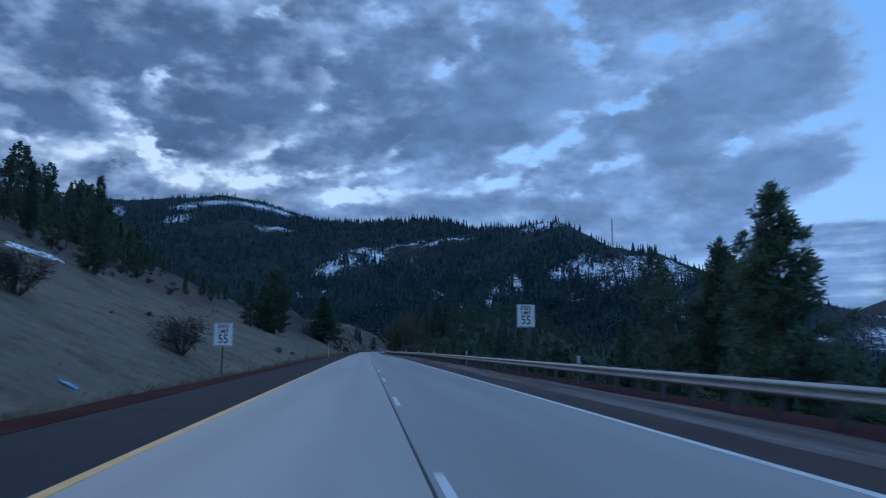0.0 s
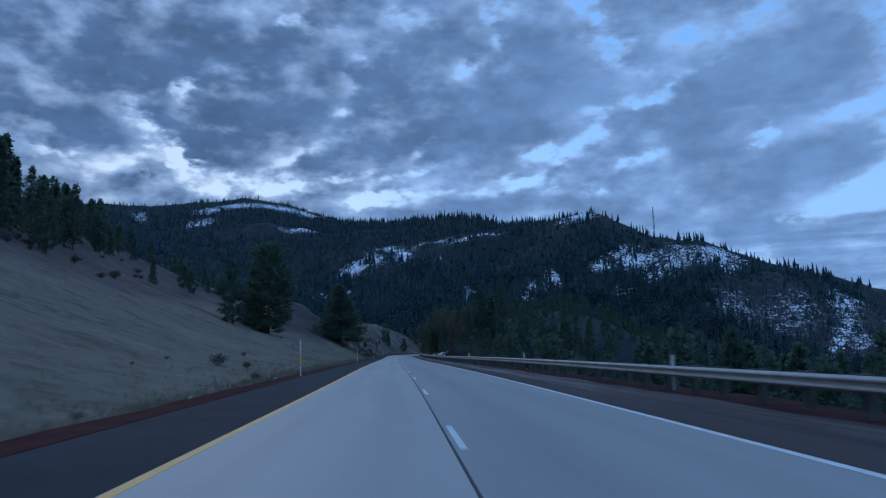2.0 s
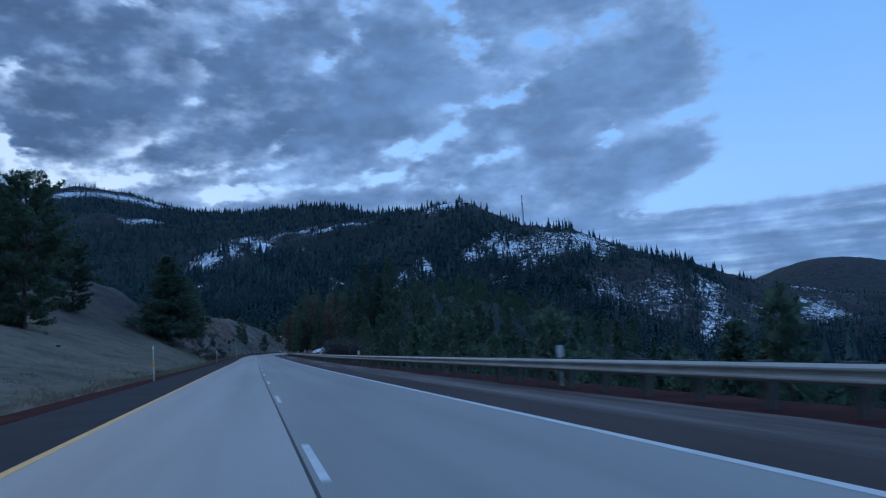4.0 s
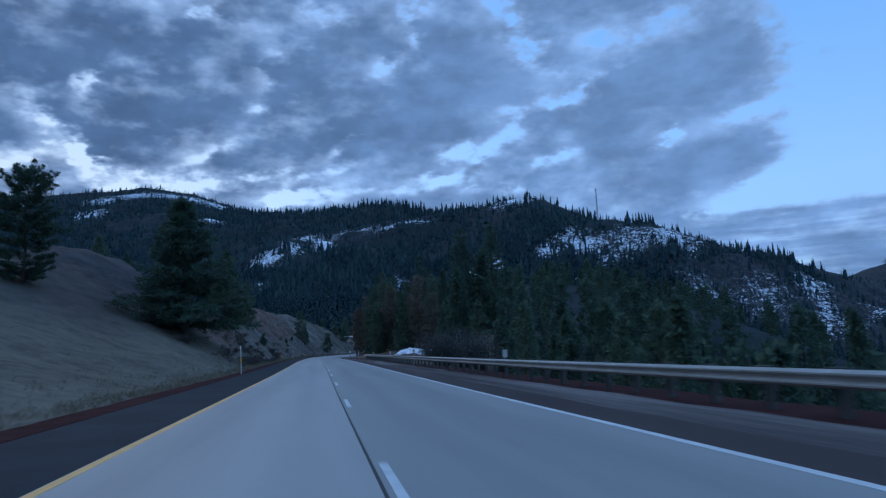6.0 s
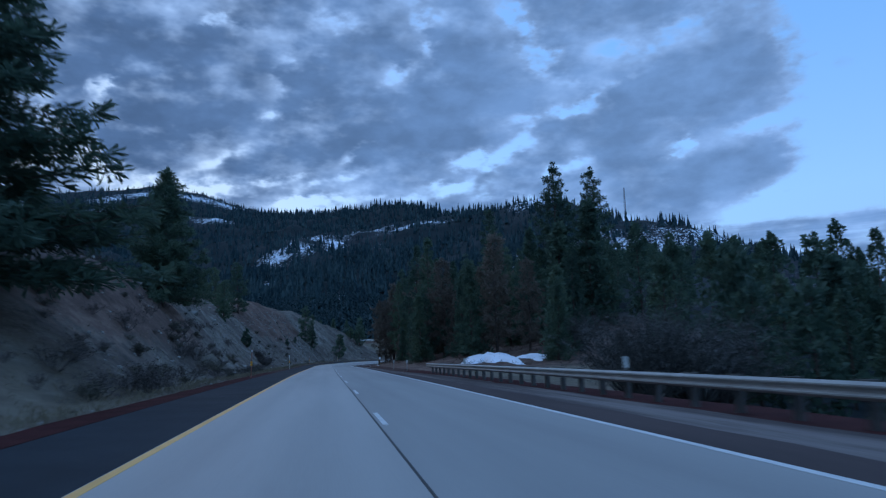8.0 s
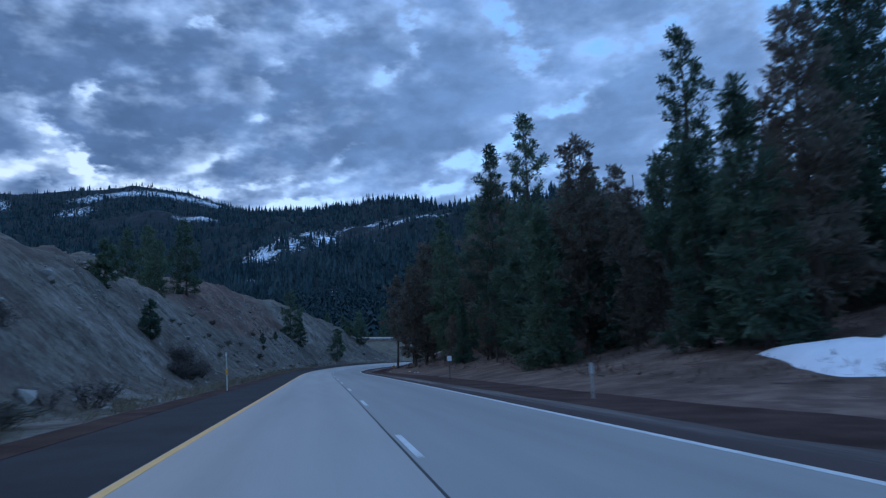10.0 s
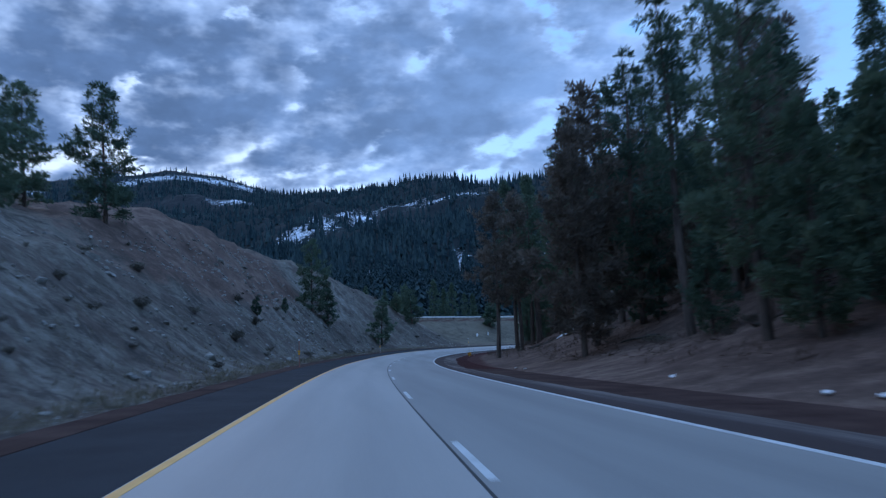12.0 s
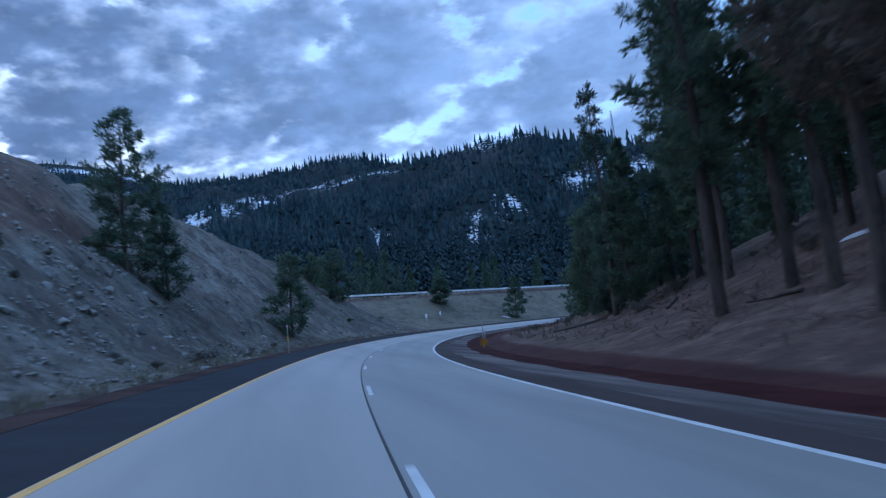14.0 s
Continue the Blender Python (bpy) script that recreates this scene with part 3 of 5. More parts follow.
SNOW_WOODS = [(9.6, 765, 0.5, 22, 0.60), (7.1, 796, 0.5, 25, 0.60), (15.6, 805, 0.9, 25, 0.62), (13.0, 780, 0.8, 30, 0.55), (-7.5, 905, 0.8, 34, 0.60), (-5.3, 852, 1.0, 30, 0.55), (0.8, 722, 0.5, 32, 0.56), (17.5, 1192, 1.8, 40, 0.80), (12.0, 905, 1.0, 30, 0.50)]
# open slopes of leafless brush: azimuth from the hub, distance, half widths, amount
BRUSH = [(27.0, 830, 6.0, 75, 0.85), (36.5, 720, 6.0, 130, 1.0), (43.0, 720, 4.5, 170, 1.0), (48.5, 980, 7.0, 330, 1.0), (45.0, 3000, 14.0, 900, 0.9), (1.0, 1215, 5.0, 60, 0.6), (-12.0, 1690, 5.0, 50, 0.6)]


def brush_mask(x, y):
    x, y = np.asarray(x, float), np.asarray(y, float)
    v = np.zeros_like(x)
    r, az = np.hypot(x - HUB[0], y - HUB[1]), np.degrees(np.arctan2(x - HUB[0], y - HUB[1]))
    for a0, r0, da, dr, k in BRUSH:
        v = np.maximum(v, k * np.exp(-(((az - a0) / da) ** 2 + ((r - r0) / dr) ** 2) ** 2))
    return v


def build_ground():
    # near ground in step with the road
    s = np.concatenate([np.arange(-58, 330, 3.0), np.arange(330, 620, 1.8), np.arange(620, 746, 4.0)])
    ul = -np.concatenate([[80, 72, 65], np.arange(60, 30, -2.0), np.arange(30, 7.6, -0.9), [7.3, 7.28]])
    ur = np.concatenate([[8.3, 8.4], np.arange(8.9, 26, 0.9), np.arange(26, 60, 2.2), [62, 68, 74, 80]])
    u = np.concatenate([ul, [-4, 0, 4], ur])
    ss, uu = np.meshgrid(s, u, indexing="ij")
    v = on_road(ss, uu).reshape(-1, 3)
    z, _, _ = land(v[:, 0], v[:, 1])
    v[:, 2] = z
    f = grid_faces(len(s), len(u))[:, ::-1]
    # wide ground round the hub
    az = np.radians(np.concatenate([np.arange(-180, -60, 3.0), np.arange(-60, -32, 1.0), np.arange(-32, 56, 0.3), np.arange(56, 80, 1.0), np.arange(80, 180, 3.0)]))
    r = np.concatenate([np.arange(0, 420, 12.0), np.arange(420, 1400, 9.0), np.arange(1400, 2700, 16.0), np.arange(2700, 4700, 80.0)])
    rr, aa = np.meshgrid(r, az, indexing="ij")
    x, y = (HUB[0] + rr * np.sin(aa)).ravel(), (HUB[1] + rr * np.cos(aa)).ravel()
    zf, sf, uf = land(x, y)
    inside = (np.abs(uf) < 70) & (sf > -50) & (sf < 738)
    lap = (np.abs(uf) < 92) & (sf > -62) & (sf < 750)
    zf = zf - 1.2 * lap
    ff = grid_faces(len(r), len(az), True)
    ff = ff[~inside[ff].all(1)][:, ::-1]
    verts = np.concatenate([v, np.stack([x, y, zf], -1)])
    me = mesh_of("ground", verts, np.concatenate([f, ff + len(v)]), GROUND, True)
    X, Y = verts[:, 0], verts[:, 1]
    S, U = stations(X, Y)
    R = np.hypot(X - HUB[0], Y - HUB[1])
    A = np.degrees(np.arctan2(X - HUB[0], Y - HUB[1]))
    rock = np.clip((S - 270) / 50, 0, 1) * np.clip((590 - S) / 30, 0, 1) * (U < 0) * np.clip((40 + U) / 12, 0, 1)
    scar = np.exp(-((S - 476) / 34) ** 4) * np.clip((-U - 15 - 0.06 * np.abs(S - 470)) / 4, 0, 1) * (U < 0)
    brown = np.clip((S - 315) / 25, 0, 1) * (U > 0) * np.clip((52 - U) / 12, 0, 1) * np.clip((700 - S) / 60, 0, 1)
    woods = np.maximum(np.clip((R - 420) / 150, 0, 1), np.clip((U - 9.3 - 34 * np.clip((S - 285) / 45, 0, 1)) / 4, 0, 1) * (S < 600))
    brown = np.maximum(brown, 0.9 * scar)
    hill = np.clip((S - 292) / 16, 0, 1) * np.clip((352 - S) / 16, 0, 1) * np.clip((-U - 11) / 6, 0, 1) * (U < 0)
    upper = np.clip((S - 258) / 16, 0, 1) * np.clip((352 - S) / 16, 0, 1) * np.clip((-U - 18) / 8, 0, 1) * (U < 0)
    scrub = np.clip((S - 60) / 40, 0, 1) * np.clip((310 - S) / 20, 0, 1) * np.clip((-U - 50 - 6 * np.sin(S / 40)) / 6, 0, 1) * (U < 0)
    brown = np.maximum(brown, np.maximum(np.maximum(0.95 * hill, 0.42 * upper), 0.52 * scrub))
    brush = np.maximum(brush_mask(X, Y), np.maximum(np.maximum(0.9 * hill * np.clip((-U - 18) / 6, 0, 1), 0.62 * upper), 0.55 * scrub))
    snow = snow_mask(X, Y)
    cinder = np.clip((S - 425) / 40, 0, 1) * np.clip((575 - S) / 20, 0, 1) * (U > 0) * np.clip((9.0 + 1.6 * np.clip((S - 440) / 50, 0, 1) - U) / 1.5 + 0.5, 0, 1)
    along = (X - UPPER[0]) * UPPER_WAY[0] + (Y - UPPER[1]) * UPPER_WAY[1]
    out = (X - UPPER[0]) * UPPER_WAY[1] - (Y - UPPER[1]) * UPPER_WAY[0]
    cinder = np.maximum(cinder, 0.75 * np.exp(-((out - 1.6) / 2.2) ** 2) * (along > -5) * (along < 200))
    for name, val in (("cinder", cinder), ("rock", rock), ("brown", brown), ("woods", woods), ("brush", brush), ("snow", snow)):
        at = me.attributes.new(name, "FLOAT", "POINT")
        at.data.foreach_set("value", val.astype(np.float32))
    tagged(new("ground", me), "dry winter grass, cut banks and snow-patched mountain land", "ground", kind="structure")


def snow_mask(x, y):
    x, y = np.asarray(x, float), np.asarray(y, float)
    v = np.zeros_like(x)
    r, az = np.hypot(x - HUB[0], y - HUB[1]), np.degrees(np.arctan2(x - HUB[0], y - HUB[1]))
    for a0, r0, da, dr, k in SNOW_HIGH + SNOW_LOW + SNOW_WOODS:
        v = np.maximum(v, k * np.exp(-(((az - a0) / da) ** 2 + ((r - r0) / dr) ** 2)))
    return 1.18 * v


build_ground()

# ---- road ----
ALL = np.arange(-58, 742, 2.0)


def deck(u0, u1, deep=0.2):
    """A pavement slab with points across its top."""
    return [(u0, -deep), (u0, -0.01)] + [(float(u), 0.0) for u in np.linspace(u0 + 0.01, u1 - 0.01, 19)] + [(u1, -0.01), (u1, -deep)]


def build_road():
    road = tagged(new("road"), "two-lane concrete highway carriageway, pale and worn", "road", kind="structure")
    for name, prof, m, lab in (
            ("concrete_lane", deck(-3.74, -0.012), CONCRETE, "pale concrete lane with smooth wheel tracks"),
            ("concrete_lane", deck(0.012, 4.31), CONCRETE_OUTER, "concrete lane coloured darker as less lit, with smooth wheel tracks"),
            ("joint_sealant", [(-0.02, -0.05), (-0.02, 0.002), (0.02, 0.002), (0.02, -0.05)], SEALANT, "black sealed joint between the lanes")):
        v, f = sweep(prof, ALL)
        me = mesh_of(name, v, f, m)
        if name == "concrete_lane":
            mid = 0.5 * (prof[0][0] + prof[-1][0])
            off = np.tile([abs(abs(q[0] - mid) - 0.86) for q in prof], len(ALL))
            wear = me.attributes.new("wear", "FLOAT", "POINT")
            wear.data.foreach_set("value", np.exp(-(off / 0.34) ** 2).astype(np.float32))
        child(name, me, road, lab)
    for name, u, w, m in (("yellow_edge_line", -3.635, 0.145, YELLOW_PAINT), ("white_edge_line", 4.21, 0.15, WHITE_PAINT)):
        v, f = sweep([(u - w / 2, 0.004), (u + w / 2, 0.004), (u + w / 2, 0.001), (u - w / 2, 0.001)], ALL)
        child(name, mesh_of(name, v, f, m), road)
    for k in range(-4, 58):
        far = -4.39 + 12.19 * k
        v, f = sweep([(0.09, 0.004), (0.20, 0.004), (0.20, 0.001), (0.09, 0.001)], np.linspace(far - 3.0, far, 3))
        child("lane_dash", mesh_of("lane_dash", v, f, WHITE_PAINT), road)


def strip(name, u0, u1, top, m, label, s=ALL, wob=0.0, narrow=0.0):
    """A band of the shoulder; its outer edge wavers, and moves in by narrow between the rail's end and the bend."""
    v, f = sweep(slab(u0, u1, top), s)
    if wob:
        S, U = stations(v[:, 0], v[:, 1])
        k = np.abs(U - (u0 if abs(u0) > abs(u1) else u1)) < 0.03
        shift = wob * bumps(S, S * 0, 7.0, 3) - narrow * np.clip((S - 306) / 30, 0, 1) * (1 - 0.8 * np.clip((S - 440) / 30, 0, 1))
        a = np.interp(S, STATION, LINE_A)
        v[k, 0] += (shift * np.cos(a))[k]
        v[k, 1] -= (shift * np.sin(a))[k]
        v[k, 2] -= (shift * np.interp(S, STATION, LINE_E))[k]
    tagged(new(name, mesh_of(name, v, f, m)), label, "road shoulder", kind="structure")


build_road()
strip("shoulder_left", -6.3, -3.745, -0.012, ASPHALT, "dark asphalt inner shoulder along the yellow line")
strip("cinder_verge_left", -7.35, -6.305, 0.0, CINDER, "narrow verge of dark red cinder", ALL[ALL <= 336], wob=0.15)
strip("dirt_verge_left", -7.35, -6.305, 0.0, DIRT, "narrow verge of reddish brown dirt under the cut", ALL[ALL >= 336], wob=0.25)
strip("shoulder_right", 4.315, 5.5, -0.012, RED_ASPHALT, "dark reddish asphalt outer shoulder", wob=0.12, narrow=0.5)
strip("gravel_band_right", 4.8, 7.3, -0.018, GRAVEL, "pale gravelly band of the outer shoulder", wob=0.2, narrow=1.45)
strip("cinder_verge_right", 5.6, 9.0, -0.03, CINDER, "dark red cinder verge under the guard rail", ALL[ALL <= 330], wob=0.3)
strip("dirt_verge_right", 5.1, 9.2, -0.03, DIRT, "reddish brown dirt verge at the foot of the bank", ALL[(ALL >= 330) & (ALL <= 438)], wob=0.3)
strip("cinder_verge_bend", 5.6, 9.2, -0.03, CINDER, "dark red cinder verge inside the bend", ALL[ALL >= 438], wob=0.3)


# ---- guard rail ----
W_SHAPE = [(0.0, 0.31), (0.03, 0.29), (0.08, 0.255), (0.08, 0.225), (0.0, 0.175), (0.0, 0.135), (0.08, 0.085), (0.08, 0.055), (0.03, 0.02), (0.0, 0.0)]


GREY_TIMBER = surface("grey_weathered_post_timber", [(0.3, (0.07, 0.064, 0.058)), (0.7, (0.14, 0.13, 0.12))], 5.0, 0.9, 0.4, 30.0, 0.1, stretch=(1, 1, 0.2))


def guard_rail(name, u, s0, s1, label, z0=0.47, ground_drop=0.0):
    """Beam towards the lanes, blocks and posts behind."""
    rail = tagged(new(name), label, "guard rail")
    face = [(u - o, z0 + z) for o, z in W_SHAPE] + [(u - o + 0.012, z0 + z) for o, z in reversed(W_SHAPE)]
    s = s0
    while s < s1 - 0.1:
        e = min(s + 7.62, s1)
        v, f = sweep(face, np.linspace(s, e + 0.06, 5))
        child("rail_section", mesh_of("rail_section", v, f, GALVANISED), rail)
        s = e
    bm = box_bm(bmesh.new(), (0.15, 0.2, 1.6), (0, 0, -0.02), 0.012)
    post = bpy.data.meshes.new("post")
    bm.to_mesh(post)
    bm.free()
    post.materials.append(GREY_TIMBER)
    bm = box_bm(bmesh.new(), (0.2, 0.15, 0.36), (0, 0, 0), 0.01)
    block = bpy.data.meshes.new("spacer_block")
    bm.to_mesh(block)
    bm.free()
    block.materials.append(OLD_WOOD)
    for s in np.arange(s0 + 0.4, s1, 1.905):
        for me, du, z in ((post, 0.30, 0.02), (block, 0.115, z0 + 0.155)):
            p = on_road(s, u + du, z)
            ob = child(me.name.split(".")[0], me, rail)
            ob.matrix_basis = pose(*p, 0, 0, -math.degrees(heading(s)))
    return rail


guard_rail("guard_rail", 7.55, -40, 318, "long galvanised steel W-beam guard rail on timber posts")

# ---- trees ----
def tube(points, radii, sides=6):
    """Rings round a line of points."""
    points, radii = np.array(points, float), np.array(radii, float)
    d = np.gradient(points, axis=0)
    d /= np.linalg.norm(d, axis=1)[:, None] + 1e-9
    ref = np.where(np.abs(d[:, 2:3]) > 0.8, np.array([[1.0, 0, 0]]), np.array([[0, 0, 1.0]]))
    a = np.cross(d, ref)
    a /= np.linalg.norm(a, axis=1)[:, None]
    b = np.cross(d, a)
    t = np.arange(sides) * 2 * np.pi / sides
    v = points[:, None] + radii[:, None, None] * (np.cos(t)[None, :, None] * a[:, None] + np.sin(t)[None, :, None] * b[:, None])
    return v.reshape(-1, 3), grid_faces(len(points), sides, True)


class Heap:
    """Gathers vertices and faces of one size."""

    def __init__(self):
        self.v, self.f, self.n = [], [], 0

    def add(self, v, f):
        self.v.append(v)
        self.f.append(f + self.n)
        self.n += len(v)

    def mesh(self, name, m, smooth=False):
        return mesh_of(name, np.concatenate(self.v), np.concatenate(self.f), m, smooth)


def blades(rng, centres, outward, count, length, width, spread=0.9):
    """Tufts: count narrow triangles that fan out from each centre."""
    n = len(centres)
    c = np.repeat(centres, count, 0)
    o = np.repeat(outward, count, 0)
    d = o + rng.normal(0, spread, (n * count, 3))
    d /= np.linalg.norm(d, axis=1)[:, None] + 1e-9
    side = np.cross(d, rng.normal(0, 1, (n * count, 3)))
    side /= np.linalg.norm(side, axis=1)[:, None] + 1e-9
    ln = length * rng.uniform(0.6, 1.3, (n * count, 1))
    w = width * rng.uniform(0.6, 1.3, (n * count, 1))
    base = c + rng.normal(0, 0.06, c.shape)
    v = np.stack([base - side * w * 0.5, base + d * ln * 0.75 + side * w, base + d * ln - side * w * 0.35], 1)
    return v.reshape(-1, 3), np.arange(len(v) * 3).reshape(-1, 3)


def make_pine(seed, tall, bare, reach, kind="pine", tufts=1.0, needle=NEEDLE, gaps=0.31, blade=(0.62, 0.095), per=13):
    """Meshes of a conifer: trunk, limbs, crown. bare: height of the lowest limbs; reach: the crown's half width."""
    rng = np.random.default_rng(seed)
    z = np.linspace(-0.6, tall, 12)
    lean = rng.normal(0, 0.012, 2)
    path = np.stack([lean[0] * z + 0.12 * np.sin(z * 0.35 + seed), lean[1] * z + 0.12 * np.cos(z * 0.3 + seed), z], -1)
    path[:, :2] -= [np.interp(0, z, path[:, 0]), np.interp(0, z, path[:, 1])]
    thick = 0.012 * tall + 0.04
    tv, tf = tube(path, np.maximum(thick * (1 - np.clip(z / tall, 0, 1)) ** 0.85, 0.015), 9)
    tv += rng.normal(0, 0.012, tv.shape)
    trunk = mesh_of("trunk", tv, tf, BARK, True)
    limbs, crown = Heap(), Heap()
    h = bare
    sway = rng.uniform(0, 6.28)
    while h < tall - 0.25:
        t = (h - bare) / (tall - bare)
        if kind == "fir":
            wide = reach * (1 - t) ** 0.85 + 0.12
        elif kind == "spire":
            wide = reach * (1 - t) ** 0.8 + 0.05
        elif kind == "broad":
            wide = reach * min(1.0, 1.45 * (1 - t) ** 0.5, 0.70 + 0.75 * t) * (0.92 + 0.12 * math.sin(h * 1.3 + seed)) + 0.2
        else:
            wide = reach * min(1.0, 0.5 + 2.2 * t) * (1 - t) ** 0.72 * (0.9 + 0.24 * math.sin(h * 1.1 + seed)) + 0.25
        n = rng.integers(4, 7) if kind == "fir" else rng.integers(3, 6)
        for _ in range(n):
            if rng.random() < gaps:
                continue
            sway += 2.4 + rng.normal(0, 0.4)
            ln = wide * rng.uniform(0.55, 1.12)
            up = (-0.28 + 0.75 * t) if kind in ("fir", "spire") else (-0.12 + 0.8 * t)
            up += rng.normal(0, 0.12)
            root = np.array([np.interp(h, z, path[:, 0]), np.interp(h, z, path[:, 1]), h + rng.normal(0, 0.15)])
            out = np.array([math.cos(sway), math.sin(sway), 0.0])
            k = np.linspace(0, 1, 3)
            pts = root + ln * (k[:, None] * out + np.outer(up * k + 0.22 * k * k, (0, 0, 1)))
            lv, lf = tube(pts, 0.035 * (1 - 0.8 * k) * (0.4 + ln / 3), 3)
            limbs.add(lv, lf)
            m = max(3, int(ln * 3.0 * tufts + 0.5))
            q = rng.uniform(0.12 if kind in ("fir", "spire") else 0.3, 1.0, m) ** 0.8
            c = root + ln * (q[:, None] * out + np.outer(up * q + 0.22 * q * q, (0, 0, 1)))
            side = np.array([-out[1], out[0], 0])
            c = c + side * (rng.normal(0, 0.20, m) * ln * np.minimum(1.25 - q, 0.6))[:, None] + rng.normal(0, 0.12, (m, 3))
            o = out * 0.6 + np.array([0, 0, 0.0 if kind in ("fir", "spire") else 0.45])
            cv, cf = blades(rng, c, np.broadcast_to(o, c.shape), per, blade[0], blade[1], 0.75)
            crown.add(cv, cf)
        h += rng.uniform(0.32, 0.62) * (0.75 + tall / 50) * (0.8 if kind == "fir" else 1.0)
    tip = path[-1][None] + rng.normal(0, 0.1, (3, 3))
    cv, cf = blades(rng, tip, np.broadcast_to(np.array([0, 0, 1.0]), tip.shape), per, blade[0], blade[1], 0.5)
    crown.add(cv, cf)
    return trunk, limbs.mesh("branchwork", TWIG if needle is None else BARK), crown.mesh("crown", needle or TWIG)


KINDS = {}


def kind_of(name):
    """Meshes of one kind of tree, made when first asked for."""
    if name not in KINDS:
        KINDS[name] = {
            "tall_a": lambda: make_pine(1, 24, 4.5, 4.5), "tall_b": lambda: make_pine(2, 22, 3.0, 4.3, gaps=0.22),
            "tall_c": lambda: make_pine(3, 26, 7.0, 4.0, gaps=0.28), "bushy_a": lambda: make_pine(4, 12, 0.9, 3.2, tufts=1.2),
            "bushy_b": lambda: make_pine(5, 9, 0.6, 2.4, tufts=1.2), "small": lambda: make_pine(6, 5, 0.4, 1.5, tufts=1.6, blade=(0.42, 0.12)),
            "fir_a": lambda: make_pine(7, 18, 1.0, 3.4, "fir", 0.9), "fir_b": lambda: make_pine(8, 14, 0.7, 2.8, "fir", 0.9),
            "brown_a": lambda: make_pine(9, 20, 7.0, 3.9, needle=NEEDLE_BROWN, gaps=0.30), "brown_b": lambda: make_pine(10, 16, 1.6, 4.0, needle=NEEDLE_BROWN, gaps=0.25),
            "tall_d": lambda: make_pine(12, 21, 1.5, 6.4, "fir", tufts=1.05, gaps=0.2, blade=(0.74, 0.095), per=15), "open_a": lambda: make_pine(13, 14, 1.0, 4.8, tufts=0.9, gaps=0.3), "thin": lambda: make_pine(11, 23, 8.0, 2.4, gaps=0.35, tufts=0.7),
            "broad": lambda: make_pine(15, 23, 1.0, 6.2, "broad", tufts=1.9, gaps=0.08, blade=(0.50, 0.085), per=18),
            "spire": lambda: make_pine(16, 27, 1.0, 8.0, "spire", tufts=1.2, gaps=0.18, blade=(0.48, 0.09), per=13),
            "airy": lambda: make_pine(14, 21, 5.0, 4.6, tufts=0.75, gaps=0.45),
            "wood_a": lambda: make_pine(31, 20, 2.0, 4.9, tufts=0.42, per=4, blade=(1.15, 0.40)), "wood_b": lambda: make_pine(32, 17, 0.8, 4.2, "fir", 0.42, per=4, blade=(1.05, 0.38)),
            "wood_c": lambda: make_pine(33, 22, 5.0, 4.2, tufts=0.42, per=4, blade=(1.15, 0.40), gaps=0.25), "wood_d": lambda: make_pine(34, 11, 0.6, 3.6, tufts=0.48, per=4, blade=(0.92, 0.34)),
            "wood_brown": lambda: make_pine(35, 18, 1.8, 4.2, tufts=0.42, per=4, blade=(1.05, 0.36), needle=NEEDLE_BROWN, gaps=0.25),
        }[name]()
    return KINDS[name]


TREE_TALL = {"airy": 21, "spire": 27, "broad": 23, "tall_a": 24, "tall_b": 22, "tall_c": 26, "bushy_a": 12, "bushy_b": 9, "small": 5, "fir_a": 18, "fir_b": 14, "brown_a": 20, "brown_b": 16, "thin": 23, "tall_d": 21, "open_a": 14, "wood_a": 20, "wood_b": 17, "wood_c": 22, "wood_d": 11, "wood_brown": 18}
TREE_WORDS = {"spire": "tall dark fir with a thin pointed top", "broad": "broad round-topped ponderosa pine dense with needles", "airy": "tall pine with a gappy see-through crown",
              "tall_a": "tall dark ponderosa pine with a ragged crown", "tall_b": "tall dark pine with an open crown", "tall_c": "tall bare-stemmed pine with a high crown",
              "bushy_a": "bushy dark green pine branched to the ground", "bushy_b": "low rounded dark pine", "small": "small young pine on the slope",
              "fir_a": "dark conical fir branched to the ground", "fir_b": "dark conical young fir", "brown_a": "pine with dry rusty brown needles",
              "brown_b": "smaller pine with dry rusty brown needles", "wood_a": "dark pine among others in the wood", "wood_b": "dark fir among pines in the wood", "wood_c": "tall dark pine with a bare lower stem", "wood_d": "low dark bushy pine", "wood_brown": "pine with rusty brown needles in the wood", "open_a": "spreading dark pine leaning over the bank", "tall_d": "broad dark ponderosa pine full of needles", "thin": "thin tall pine with sparse needles"}


FAT = {(48.3, 626): 1.5, (67.5, 622): 1.35, (16, 568): 1.4, (6.3, 528): 1.3, (-35.5, 287): 1.2, (-18, 295): 1.65, (-17.2, 337): 1.2, (-30.9, 240): 1.1}


def plant(kind, x, y, tall=None, turn=0.0, group="", sink=0.15, words="", fat=1.0):
    fat = FAT.get((x, y), fat)
    trunk, limbs, crown = kind_of(kind)
    k = (tall or TREE_TALL[kind]) / TREE_TALL[kind]
    tree = tagged(new("pine_tree" if "fir" not in kind else "fir_tree"), words or TREE_WORDS[kind], "tree", group)
    tree.matrix_basis = pose(x, y, height(x, y) - sink, 0, 0, turn) @ Matrix.Diagonal((k * fat, k * fat, k, 1))
    for name, me in (("trunk", trunk), ("branchwork", limbs), ("crown", crown)):
        ob = child(name, me, tree)
        if name == "branchwork":
            tagged(ob, kind="stuff")
    return tree


def beside(kind, s, u, tall=None, **more):
    p = on_road(s, u)
    return plant(kind, float(p[0]), float(p[1]), tall, **more)


rng = np.random.default_rng(5)
GREEN = ["wood_a", "wood_b", "wood_d", "wood_a"]
